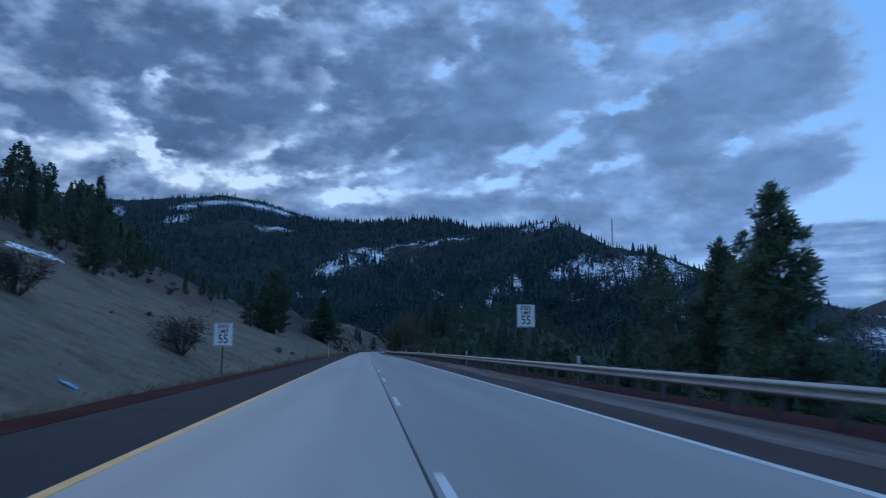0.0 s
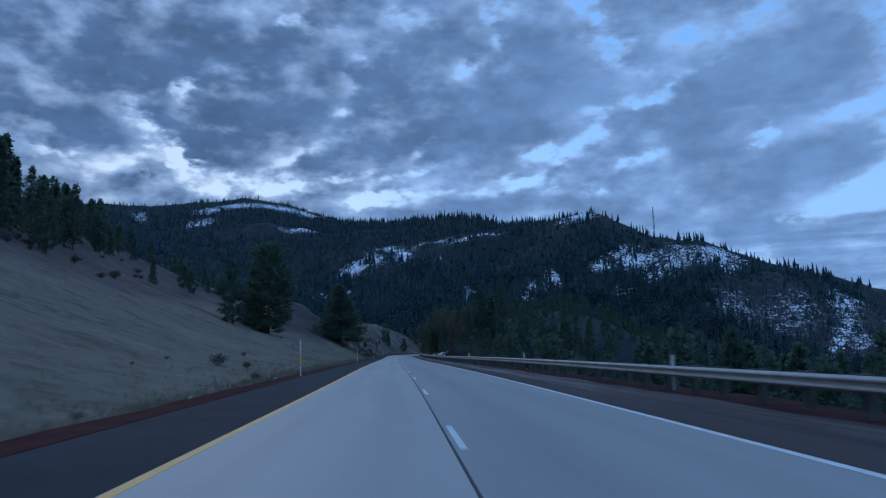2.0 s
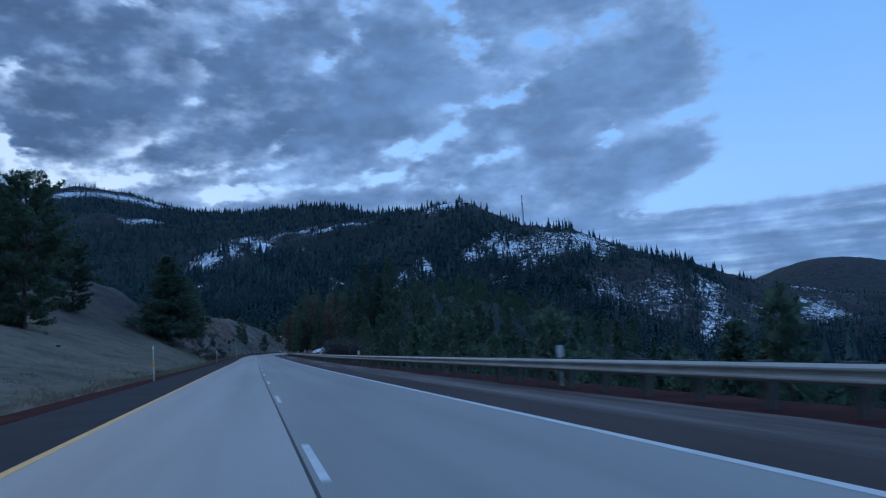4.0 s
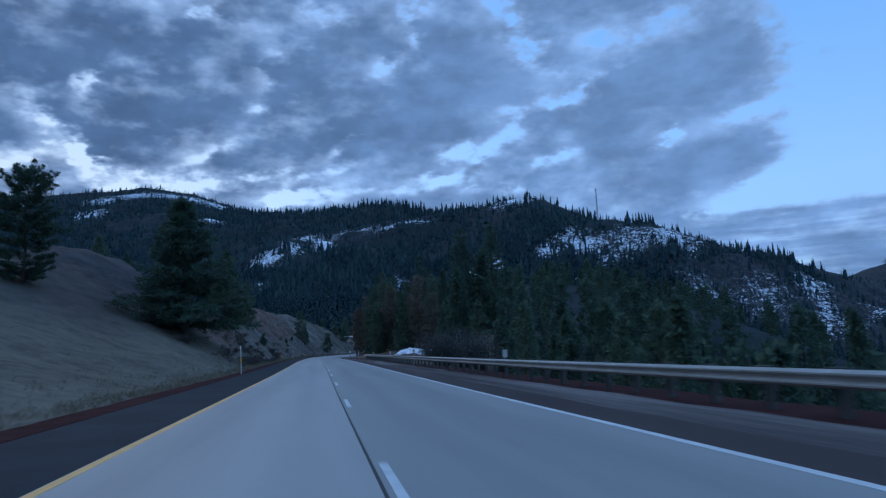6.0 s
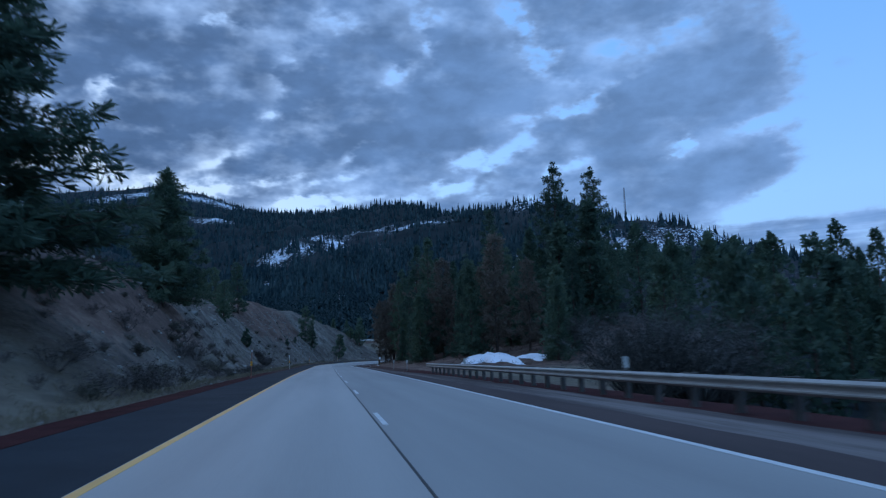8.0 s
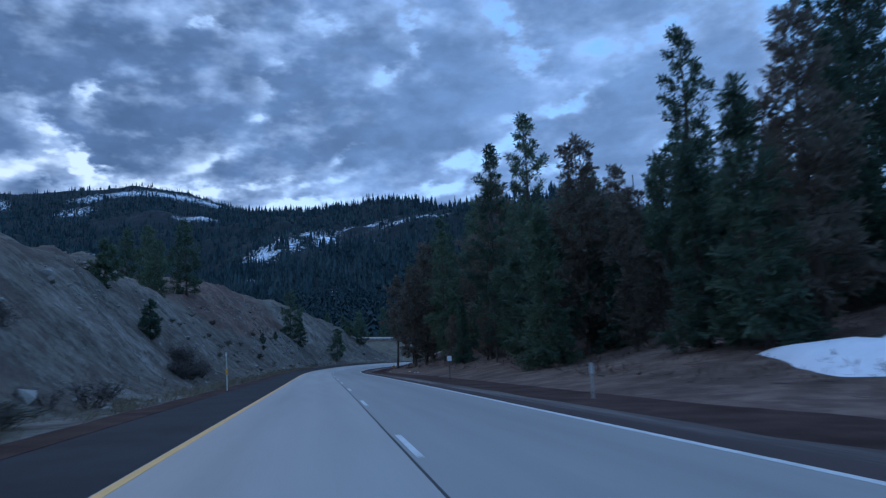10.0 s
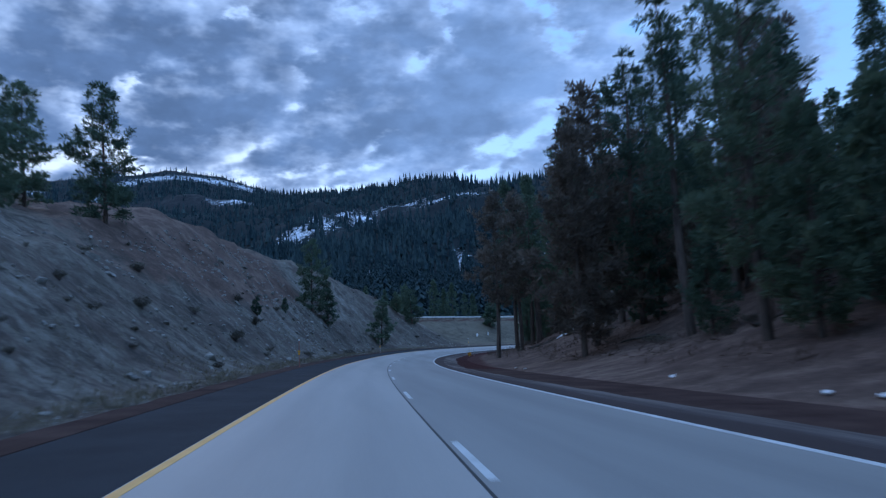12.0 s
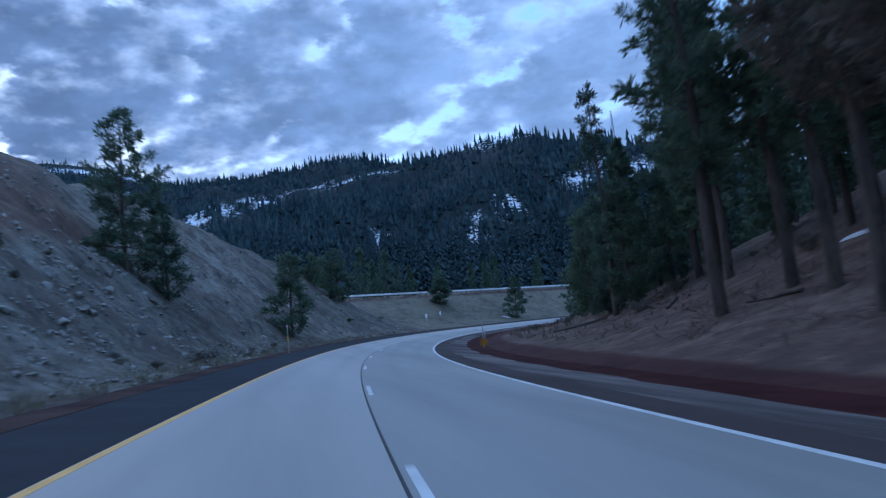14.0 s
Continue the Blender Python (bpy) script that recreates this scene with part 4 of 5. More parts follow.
# single trees: kind, x, y, height
for kind, x, y, tall in (
        ("broad", -30.9, 240, 21.8), ("open_a", -37.5, 231, 15), ("tall_d", -35.5, 246, 17), ("tall_d", -18, 295, 18.8), ("tall_d", -17.2, 337, 15), ("broad", -35.5, 287, 14.5), ("bushy_b", -20, 346, 8),
        ("bushy_a", -62.1, 194, 10.2), ("bushy_a", -82, 261, 9.3), ("bushy_b", -96, 324, 9.6), ("small", -13.2, 383.4, 3.2), ("small", -17.4, 385.6, 4.0),
        ("open_a", -24.6, 438, 9.3), ("bushy_b", -26.3, 442, 7), ("open_a", -23.4, 458.5, 14), ("open_a", -28.5, 453, 11.5), ("bushy_a", -31, 447, 9), ("open_a", -6.0, 506, 12.2), ("bushy_b", -3.6, 508.5, 7.5), ("bushy_b", 6.3, 528, 8.6),
        ("bushy_b", 16, 568, 8.6), ("small", 12, 566, 5), ("small", 48.3, 626, 7.8), ("bushy_b", 67.5, 622, 10.5), ("small", -10.5, 470, 2.2), ("small", -9, 488, 2.0)):
    plant(kind, x, y, tall, turn=float(rng.uniform(0, 360)), group="trees on the inner bank")
for kind, x, y, tall in (
        ("tall_a", -74, 190, 18.6), ("tall_b", -75, 156, 17), ("fir_a", -46.5, 122, 16.7), ("tall_a", -69, 165, 15), ("fir_b", -80, 172, 14), ("tall_b", -83, 150, 18), ("fir_a", -66, 140, 13),
        ("bushy_a", -57, 130, 10), ("tall_a", -90, 165, 17), ("fir_b", -88, 196, 13), ("tall_b", -94, 210, 14), ("fir_a", -100, 185, 17), ("bushy_a", -80, 215, 9), ("fir_b", -98, 232, 10), ("wood_a", -76.6, 205, 17), ("wood_b", -83, 211, 17), ("wood_a", -89, 221, 16), ("wood_d", -78, 219, 10), ("wood_d", -77.9, 233, 10.5), ("wood_b", -84, 242, 12), ("wood_d", -90, 262, 10), ("wood_d", -88, 284, 7), ("wood_a", -75.6, 233.8, 15), ("wood_b", -93.6, 284, 12), ("wood_a", -95, 294, 13), ("wood_d", -80.7, 261, 9), ("wood_b", -100, 301, 12), ("wood_a", -105, 291, 14), ("wood_b", -108, 310, 12), ("wood_d", -98, 318, 9)):
    plant(kind, x, y, tall, turn=float(rng.uniform(0, 360)), group="trees on the upper slope")
for kind, x, y, tall in (
        ("brown_a", 16, 461.5, 18), ("brown_a", 20, 467, 18.5), ("tall_c", 21.8, 476.6, 22), ("thin", 25, 481, 20), ("tall_a", 34.7, 496, 23), ("brown_b", 17.7, 435.5, 19), ("brown_b", 15.2, 431, 15),
        ("tall_a", 16.5, 413, 17), ("tall_c", 17.2, 391, 21.5), ("tall_a", 18.3, 381, 21), ("brown_b", 19.5, 372, 16), ("brown_a", 20.5, 401, 20), ("fir_b", 20.2, 352.4, 12.9), ("thin", 19, 424, 21),
        ("spire", 36.7, 363.6, 27), ("spire", 47.2, 373.6, 26), ("fir_b", 25.5, 333, 9), ("wood_b", 33, 352, 16), ("wood_b", 41, 360, 19), ("wood_a", 45, 352, 14), ("fir_a", 31, 359, 17), ("tall_a", 27, 369, 22), ("tall_b", 24, 446, 21), ("tall_c", 22, 455, 22), ("fir_b", 24, 408, 14), ("airy", 22, 437, 21), ("airy", 25.5, 430, 22), ("thin", 28, 441, 23), ("airy", 29, 449, 21)):
    plant(kind, x, y, tall, turn=float(rng.uniform(0, 360)), group="pines on the outer bank")
plant("tall_d", 24.8, 40, 18.3, turn=40.0, group="trees below the guard rail")
for kind, x, y, tall in (("tall_d", 34, 64, 23), ("tall_a", 30, 71, 21), ("tall_b", 32.5, 57, 22), ("tall_a", 27.5, 63, 18), ("tall_d", 39, 72, 24), ("tall_b", 36, 78, 20), ("fir_a", 31, 82, 15)):
    plant(kind, x, y, tall, turn=float(rng.uniform(0, 360)), group="trees below the guard rail")
plant("tall_d", 43, 155, 17, turn=140.0, group="trees below the guard rail")


DEEP = []


def scatter(n, s_span, u_span, kinds, tall, group, gap=3.5, seed=0):
    r = np.random.default_rng(seed)
    done = []
    for _ in range(n * 6):
        s, u = r.uniform(*s_span), r.uniform(*u_span)
        if all((s - a) ** 2 + (u - b) ** 2 > gap * gap for a, b in done):
            done.append((s, u))
            kind, high, turn = str(r.choice(kinds)), float(r.uniform(*tall)), float(r.uniform(0, 360))
            if u > 46 or u < -70 or s > 575:
                DEEP.append((kind, s, u, high, turn))
            else:
                beside(kind, s, u, high, turn=turn, group=group)
        if len(done) >= n:
            break


scatter(10, (468, 505), (17, 30), ["tall_c", "thin", "tall_a"], (17, 22), "pines on the outer bank", 3.8, 11)
scatter(46, (345, 478), (21, 36), ["airy", "tall_b", "brown_b", "thin", "fir_a"], (11, 18), "pines on the outer bank", 4.2, 1)
scatter(34, (345, 478), (36, 66), ["wood_a", "wood_d", "wood_b"], (6, 10), "pines on the outer bank", 5.0, 13)
scatter(76, (335, 480), (64, 135), ["wood_d", "wood_b"], (6, 10), "pines on the outer bank", 5.5, 15)
scatter(70, (362, 440), (19, 46), ["wood_d", "wood_b", "wood_brown", "wood_d"], (5, 9.5), "pines on the outer bank", 3.2, 31)
scatter(44, (440, 500), (27, 52), ["wood_d", "wood_b", "wood_a"], (6, 11), "pines on the outer bank", 3.4, 32)
scatter(24, (356, 424), (13.5, 20), ["fir_b", "bushy_a", "brown_b", "airy", "bushy_b"], (5, 12), "pines on the outer bank", 3.6, 33)
scatter(12, (496, 548), (17, 26), ["bushy_a", "fir_b", "bushy_b"], (6, 11), "pines on the outer bank", 3.6, 22)
scatter(30, (482, 560), (20, 62), ["wood_a", "wood_c", "wood_b"], (12, 18), "pines on the outer bank", 4.5, 2)
scatter(60, (20, 195), (44, 84), GREEN, (13, 20), "trees below the guard rail", 5.0, 3)
scatter(58, (190, 268), (20, 80), GREEN, (9, 14), "trees below the guard rail", 4.5, 4)
scatter(54, (276, 340), (26, 90), GREEN, (8, 12.5), "trees below the guard rail", 4.5, 14)
scatter(26, (278, 336), (28, 76), GREEN, (6, 10), "trees below the guard rail", 4.0, 24)
scatter(70, (30, 330), (80, 135), GREEN, (10, 15), "trees below the guard rail", 6.0, 5)
scatter(20, (110, 215), (-120, -66), GREEN, (11, 18), "trees on the upper slope", 5.0, 12)
scatter(20, (205, 300), (-118, -84), GREEN, (9, 14), "trees on the upper slope", 5.0, 23)
scatter(14, (235, 350), (-100, -58), ["wood_d", "bushy_b", "wood_b"], (5, 9), "trees on the upper slope", 6.0, 6)
scatter(22, (345, 600), (-110, -50), GREEN, (8, 14), "trees on the upper slope", 6.0, 7)
scatter(16, (575, 735), (-75, -48), GREEN, (9, 15), "trees past the upper road", 5.0, 8)
scatter(14, (565, 735), (12, 60), GREEN, (9, 16), "trees inside the bend", 5.0, 9)


def deep_woods():
    """Trees too deep in the woods to pick apart, joined."""
    stems, leaves, dry = Heap(), Heap(), Heap()
    for kind, s, u, high, turn in DEEP:
        p = on_road(s, u)
        k = high / TREE_TALL[kind]
        m = np.array(pose(float(p[0]), float(p[1]), height(float(p[0]), float(p[1])) - 0.15, 0, 0, turn))
        for me, heap, n in zip(kind_of(kind), (stems, None, dry if "brown" in kind else leaves), (4, 0, 3)):
            if heap is None:
                continue
            v = np.empty(len(me.vertices) * 3, np.float32)
            me.vertices.foreach_get("co", v)
            f = np.empty(len(me.loops), np.int32)
            me.loops.foreach_get("vertex_index", f)
            heap.add((v.reshape(-1, 3) * k) @ m[:3, :3].T + m[:3, 3], f.reshape(-1, n))
    tagged(new("woodland_stems", stems.mesh("woodland_stems", BARK)), "dark stems deep in the roadside pine woods", "woods", kind="stuff")
    tagged(new("woodland_foliage", leaves.mesh("woodland_foliage", NEEDLE)), "dark green foliage deep in the roadside pine woods", "woods", kind="stuff")
    if dry.n:
        tagged(new("woodland_dry_foliage", dry.mesh("woodland_dry_foliage", NEEDLE_BROWN)), "rusty foliage deep in the roadside pine woods", "woods", kind="stuff")


deep_woods()


# ---- woods on the mountains ----
def far_woods():
    r = np.random.default_rng(11)
    n = 66000
    az = np.radians(r.uniform(-40, 62, n))
    rr = np.sqrt(r.uniform(430 ** 2, 2650 ** 2, n))
    # more on the lower slopes and the valley floor
    az = np.concatenate([az, np.radians(r.uniform(-12, 58, 13000)), np.radians(r.uniform(8, 80, 3500))])
    rr = np.concatenate([rr, np.sqrt(r.uniform(430 ** 2, 950 ** 2, 13000)), np.sqrt(r.uniform(100 ** 2, 430 ** 2, 3500))])
    n = len(az)
    x, y = HUB[0] + rr * np.sin(az), HUB[1] + rr * np.cos(az)
    z, s, u = land(x, y)
    c = np.array(CREST, float)
    rc = np.interp(np.degrees(az), c[:, 0], c[:, 1])
    # openings reach a little downhill, so that the snow shows over the tree tops
    clear = np.maximum.reduce([snow_mask(x + k * np.sin(az), y + k * np.cos(az)) for k in (0, 14, 28)]) - 0.12
    thin = brush_mask(x, y)
    rim = (rr > rc - 150) & (az > 0.30) & (r.random(n) > 0.30)
    keep = ~rim & (np.abs(u) > 75) & ((rr > 430) | ((u > 128) & (s < 330))) & (rr < rc + 40) & (r.random(n) > clear * 0.85) & (r.random(n) > 0.58 * thin) & (r.random(n) < 0.93 + 0.3 * bumps(x, y, 130, 3, 6.0))
    x, y, z = x[keep], y[keep], z[keep]
    n = len(x)
    tall = (5 + 17 * r.random(n) ** 2.0 * (0.75 + 0.5 * (bumps(x, y, 90, 2, 8.0) > 0))) * (1 - 0.55 * thin[keep]) * np.where((rr > rc - 150)[keep], 0.7, 1.0)
    # small stands along the rim: azimuth from the hub, spread, how many
    cx, cy, ct = [], [], []
    for a0, da, many in ((27.7, 0.9, 9), (24.0, 0.5, 5), (36.6, 0.5, 5), (38.2, 0.5, 4), (40.6, 0.5, 6), (13.5, 1.4, 9), (18.5, 0.8, 6)):
        a = np.radians(a0 + r.normal(0, da * 0.6, many))
        q = np.interp(np.degrees(a), c[:, 0], c[:, 1]) - r.uniform(30, 130, many)
        cx.append(HUB[0] + q * np.sin(a))
        cy.append(HUB[1] + q * np.cos(a))
        ct.append(r.uniform(12, 21, many))
    cx, cy, ct = np.concatenate(cx), np.concatenate(cy), np.concatenate(ct)
    x, y, z, tall = np.concatenate([x, cx]), np.concatenate([y, cy]), np.concatenate([z, land(cx, cy)[0]]), np.concatenate([tall, ct])
    n = len(x)
    wide = tall * r.uniform(0.12, 0.21, n)
    close = np.hypot(x - HUB[0], y - HUB[1]) < 950
    nearest = (np.hypot(x - 70, y - 470) < 500) & (y > 520)
    vs, fs, total = [], [], 0
    # the nearest stand as firs of drooping boughs, the rest as ragged tiers
    X, Y, Z, T, W = (q[nearest][:, None] for q in (x, y, z, tall, wide))
    k, m = len(X), 64
    h = np.linspace(0.04, 0.97, m)[None] + r.normal(0, 0.02, (k, m))
    a = np.arange(m)[None] * 2.4 + r.uniform(0, 6.28, (k, 1)) + r.normal(0, 0.4, (k, m))
    reach = W * 1.15 * (1.03 - h) ** 0.85 * r.uniform(0.55, 1.25, (k, m))
    half = 0.10 + 0.30 * reach
    tip = np.stack([X + reach * np.cos(a), Y + reach * np.sin(a), Z + T * h - 0.42 * reach], -1)
    top = np.stack([X + 0 * a, Y + 0 * a, Z + T * (h + 0.05) + 0 * a], -1)
    side = np.stack([-np.sin(a) * half, np.cos(a) * half, 0 * a], -1)
    low = 0.6 * tip + 0.4 * top
    vs.append(np.stack([top, low - side, tip, low + side], 2).reshape(-1, 3))
    quad = np.arange(k * m)[:, None] * 4
    fs.append(np.concatenate([quad + (0, 1, 2), quad + (0, 2, 3)]))
    total = k * m * 4
    for which, sides, tiers in (
            (close & ~nearest, 6, ((0.05, 0.46, 1.0), (0.25, 0.68, 0.80), (0.46, 0.86, 0.56), (0.68, 1.0, 0.32))),
            (~close & ~nearest, 5, ((0.04, 0.62, 1.0), (0.32, 0.84, 0.70), (0.60, 1.0, 0.40)))):
        X, Y, Z, T, W = x[which], y[which], z[which], tall[which], wide[which]
        k = len(X)
        t = np.arange(sides) * 2 * np.pi / sides
        for lo, hi, w in tiers:
            ring = np.empty((k, sides + 1, 3))
            a = t[None] + r.uniform(0, 6.28, (k, 1))
            rad = W[:, None] * w * r.uniform(0.45, 1.35, (k, sides))
            ring[:, :sides, 0] = X[:, None] + rad * np.cos(a)
            ring[:, :sides, 1] = Y[:, None] + rad * np.sin(a)
            ring[:, :sides, 2] = (Z + T * lo)[:, None] + r.normal(0, 0.045, (k, sides)) * T[:, None]
            ring[:, sides] = np.stack([X, Y, Z + T * hi], -1) + r.normal(0, 0.15, (k, 3))
            base = (np.arange(k) * (sides + 1))[:, None]
            j = np.arange(sides)[None]
            fs.append(np.stack([base + j, base + (j + 1) % sides, np.broadcast_to(base + sides, (k, sides))], -1).reshape(-1, 3) + total)
            vs.append(ring.reshape(-1, 3))
            total += k * (sides + 1)
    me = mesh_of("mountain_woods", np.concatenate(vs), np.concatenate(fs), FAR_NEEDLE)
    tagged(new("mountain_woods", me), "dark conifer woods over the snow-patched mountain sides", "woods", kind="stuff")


far_woods()

# ---- roadside things ----
def lathe_post(bm, radius, z0, z1, at=(0, 0), sides=10, dome=0.5):
    """A round post with a softened top."""
    rings = [(radius, z0), (radius, z1 - radius * dome), (radius * 0.8, z1 - radius * dome * 0.4), (radius * 0.35, z1)]
    vs = [[bm.verts.new((at[0] + r * math.cos(2 * math.pi * k / sides), at[1] + r * math.sin(2 * math.pi * k / sides), z)) for k in range(sides)] for r, z in rings]
    for a, b in zip(vs, vs[1:]):
        for k in range(sides):
            bm.faces.new((a[k], a[(k + 1) % sides], b[(k + 1) % sides], b[k]))
    bm.faces.new(vs[-1])
    return bm


def words(parent, text, size, centre, y):
    """Letters facing -y, as a mesh part."""
    cu = bpy.data.curves.new("letters", "FONT")
    cu.body, cu.size, cu.align_x, cu.align_y, cu.extrude, cu.offset = text, size, "CENTER", "CENTER", 0.002, 0.006
    ob = bpy.data.objects.new("letters", cu)
    scene.collection.objects.link(ob)
    bpy.context.view_layer.update()
    me = bpy.data.meshes.new_from_object(ob.evaluated_get(bpy.context.evaluated_depsgraph_get()))
    bpy.data.objects.remove(ob)
    me.materials.clear()
    me.materials.append(SIGN_BLACK)
    for v in me.vertices:
        v.co.x *= 0.82
    part_ob = child("lettering", me, parent, "black words " + text)
    part_ob.matrix_basis = pose(centre[0], y, centre[1], 90, 0, 0)
    return part_ob


def rounded_plate(w, h, r, thick, seg=5):
    bm = bmesh.new()
    ring = []
    for cx, cz, a0 in ((w / 2 - r, h / 2 - r, 0), (-w / 2 + r, h / 2 - r, 90), (-w / 2 + r, -h / 2 + r, 180), (w / 2 - r, -h / 2 + r, 270)):
        for k in range(seg + 1):
            a = radians(a0 + 90 * k / seg)
            ring.append((cx + r * math.cos(a), cz + r * math.sin(a)))
    front = [bm.verts.new((x, 0, z)) for x, z in ring]
    back = [bm.verts.new((x, thick, z)) for x, z in ring]
    bm.faces.new(front)
    bm.faces.new(back[::-1])
    for k in range(len(ring)):
        j = (k + 1) % len(ring)
        bm.faces.new((front[j], front[k], back[k], back[j]))
    bmesh.ops.recalc_face_normals(bm, faces=bm.faces)
    return bm


def speed_sign(x, y, mid, ground_z, label):
    sign = tagged(new("speed_limit_sign"), label, "road sign", "speed limit signs")
    sign.matrix_basis = pose(x, y, ground_z, 0, 0, -2)
    c = mid - ground_z
    w, h = 1.30, 1.60
    plate = part("sign_plate", rounded_plate(w, h, 0.08, 0.006), SIGN_WHITE, sign, "white reflective sheet")
    plate.matrix_basis = pose(0, 0, c)
    rim = bmesh.new()
    for sx, sz, px, pz in ((w - 0.16, 0.025, 0, h / 2 - 0.04), (w - 0.16, 0.025, 0, -h / 2 + 0.04), (0.025, h - 0.16, w / 2 - 0.04, 0), (0.025, h - 0.16, -w / 2 + 0.04, 0)):
        box_bm(rim, (sx, 0.004, sz), (px, -0.003, c + pz))
    part("border", rim, SIGN_BLACK, sign, "thin black border")
    for text, size, dz in (("SPEED", 0.36, 0.53), ("LIMIT", 0.36, 0.20), ("55", 0.86, -0.33)):
        words(sign, text, size, (0, c + dz), -0.006)
    bm = box_bm(bmesh.new(), (0.09, 0.09, c + h / 2 + 0.5), (0, 0.06, (c + h / 2 - 0.7) / 2), 0.01)
    part("sign_post", bm, OLD_WOOD, sign, "square timber post")
    return sign


speed_sign(-10.3, 49.0, 2.25, height(-10.3, 49.0), "white 55 speed limit sign on a timber post in dry grass")
speed_sign(10.6, 47.9, 3.75, height(10.6, 47.9), "white 55 speed limit sign behind the guard rail")


def snow_pole(s, u, coat, words):
    pole = tagged(new("snow_pole"), words, "marker post", "snow poles along the shoulder")
    p = on_road(s, u)
    pole.matrix_basis = pose(float(p[0]), float(p[1]), float(p[2]) - 0.25, float(rng.uniform(-1.5, 1.5)), float(rng.uniform(-2, 2)), -math.degrees(heading(s)))
    part("pole", lathe_post(bmesh.new(), 0.034, 0, 2.4), coat, pole)
    for z in (1.40, 1.23):
        part("reflector", box_bm(bmesh.new(), (0.15, 0.012, 0.14), (0, -0.042, z), 0.004), ORANGE, pole, "amber reflector")
    part("tip_band", box_bm(bmesh.new(), (0.08, 0.012, 0.16), (0, -0.040, 2.25), 0.004), SIGN_WHITE, pole, "white band near the top")


POLE_GREY = surface("weathered_pole", [(0.3, (0.38, 0.30, 0.25)), (0.7, (0.54, 0.46, 0.40))], 3.0, 0.6, 0.1, 20.0)
POLE_PALE = surface("pale_yellowed_pole", [(0.3, (0.58, 0.54, 0.44)), (0.7, (0.72, 0.69, 0.60))], 3.0, 0.6, 0.1, 20.0)
POLE_RED = surface("faded_red_pole", [(0.3, (0.30, 0.11, 0.08)), (0.7, (0.42, 0.17, 0.12))], 3.0, 0.6, 0.1, 20.0)
for s in (110.5, 178, 249.5, 365):
    snow_pole(s, -6.45, POLE_PALE, "thin pale snow pole with amber reflectors at the shoulder")
for s in (312.5, 439.5):
    snow_pole(s, -6.45, POLE_RED, "thin faded red snow pole with amber reflectors")
for s in (503.5, 570):
    snow_pole(s, -6.45, POLE_GREY, "thin weathered snow pole with amber reflectors")


def rail_marker(s, tall, wide, u=8.05):
    m = tagged(new("marker_post"), "small pale marker plate on a post behind the guard rail", "marker post", "markers behind the rail")
    p = on_road(s, u)
    m.matrix_basis = pose(float(p[0]), float(p[1]), float(p[2]) - 0.3, 0, 0, -math.degrees(heading(s)) + float(rng.uniform(-6, 6)))
    part("stake", box_bm(bmesh.new(), (0.06, 0.03, 0.3 + tall), (0, 0.02, (0.3 + tall) / 2), 0.004), GALVANISED, m)
    part("plate", rounded_plate(wide, 0.34, 0.02, 0.006), MARKER, m, "pale reflective plate").matrix_basis = pose(0, 0, 0.3 + tall - 0.18)


MARKER = surface("pale_marker_sheet", [(0.3, (0.42, 0.42, 0.38)), (0.7, (0.55, 0.54, 0.50))], 3.0, 0.5, 0.0, 20.0)
for s, tall, wide in ((28, 1.1, 0.14), (60, 1.15, 0.15), (90, 1.1, 0.14), (115.5, 1.15, 0.12), (150, 1.15, 0.2), (190, 1.15, 0.2), (226, 1.2, 0.22), (258, 1.4, 0.24), (279, 1.2, 0.2), (304, 1.15, 0.15), (330, 1.1, 0.15), (345, 1.1, 0.12)):
    rail_marker(s, tall, wide, 8.05 if s < 318 else 7.2)


def white_marker_sign(s, u):
    m = tagged(new("square_sign"), "small blank white square sign on a thin post", "road sign")
    p = on_road(s, u)
    m.matrix_basis = pose(float(p[0]), float(p[1]), float(p[2]) - 0.2, 0, 0, -math.degrees(heading(s)) - 4)
    part("sign_post", box_bm(bmesh.new(), (0.05, 0.04, 1.9), (0, 0.03, 0.95), 0.005), OLD_WOOD, m)
    part("sign_plate", rounded_plate(0.30, 0.34, 0.03, 0.006), SIGN_WHITE, m).matrix_basis = pose(0, 0, 1.62)


white_marker_sign(370.3, 7.3)


def striped_marker(s, u):
    m = tagged(new("object_marker"), "round orange and black striped object marker low on a post", "road sign")
    p = on_road(s, u)
    m.matrix_basis = pose(float(p[0]), float(p[1]), float(p[2]) - 0.3, 0, 0, -math.degrees(heading(s - 45)) + 6)
    part("post", lathe_post(bmesh.new(), 0.03, 0, 2.3), POLE_GREY, m)
    bm = bmesh.new()
    bmesh.ops.create_cone(bm, cap_ends=True, segments=28, radius1=0.42, radius2=0.42, depth=0.012, matrix=Matrix.Translation((0, -0.045, 0.72)) @ Matrix.Rotation(radians(90), 4, "X"))
    plate = part("plate", bm, ORANGE, m, "orange reflective disc")
    plate.matrix_basis = Matrix.Translation((0, -0.013, 0.2)) @ Matrix.Diagonal((0.72, 0.72, 0.72, 1))
    for k in (-0.26, 0.0, 0.26):
        half = math.sqrt(0.4 ** 2 - k ** 2) * 0.97
        bm = box_bm(bmesh.new(), (2 * half, 0.006, 0.10), (0, 0, 0))
        stripe = part("stripe", bm, SIGN_BLACK, plate, "black slanting stripe")
        stripe.matrix_basis = pose(0.7071 * k, -0.056, 0.72 - 0.7071 * k, 0, -45, 0)


striped_marker(506.5, 8.2)
rail_marker(511, 1.3, 0.12, 8.6)


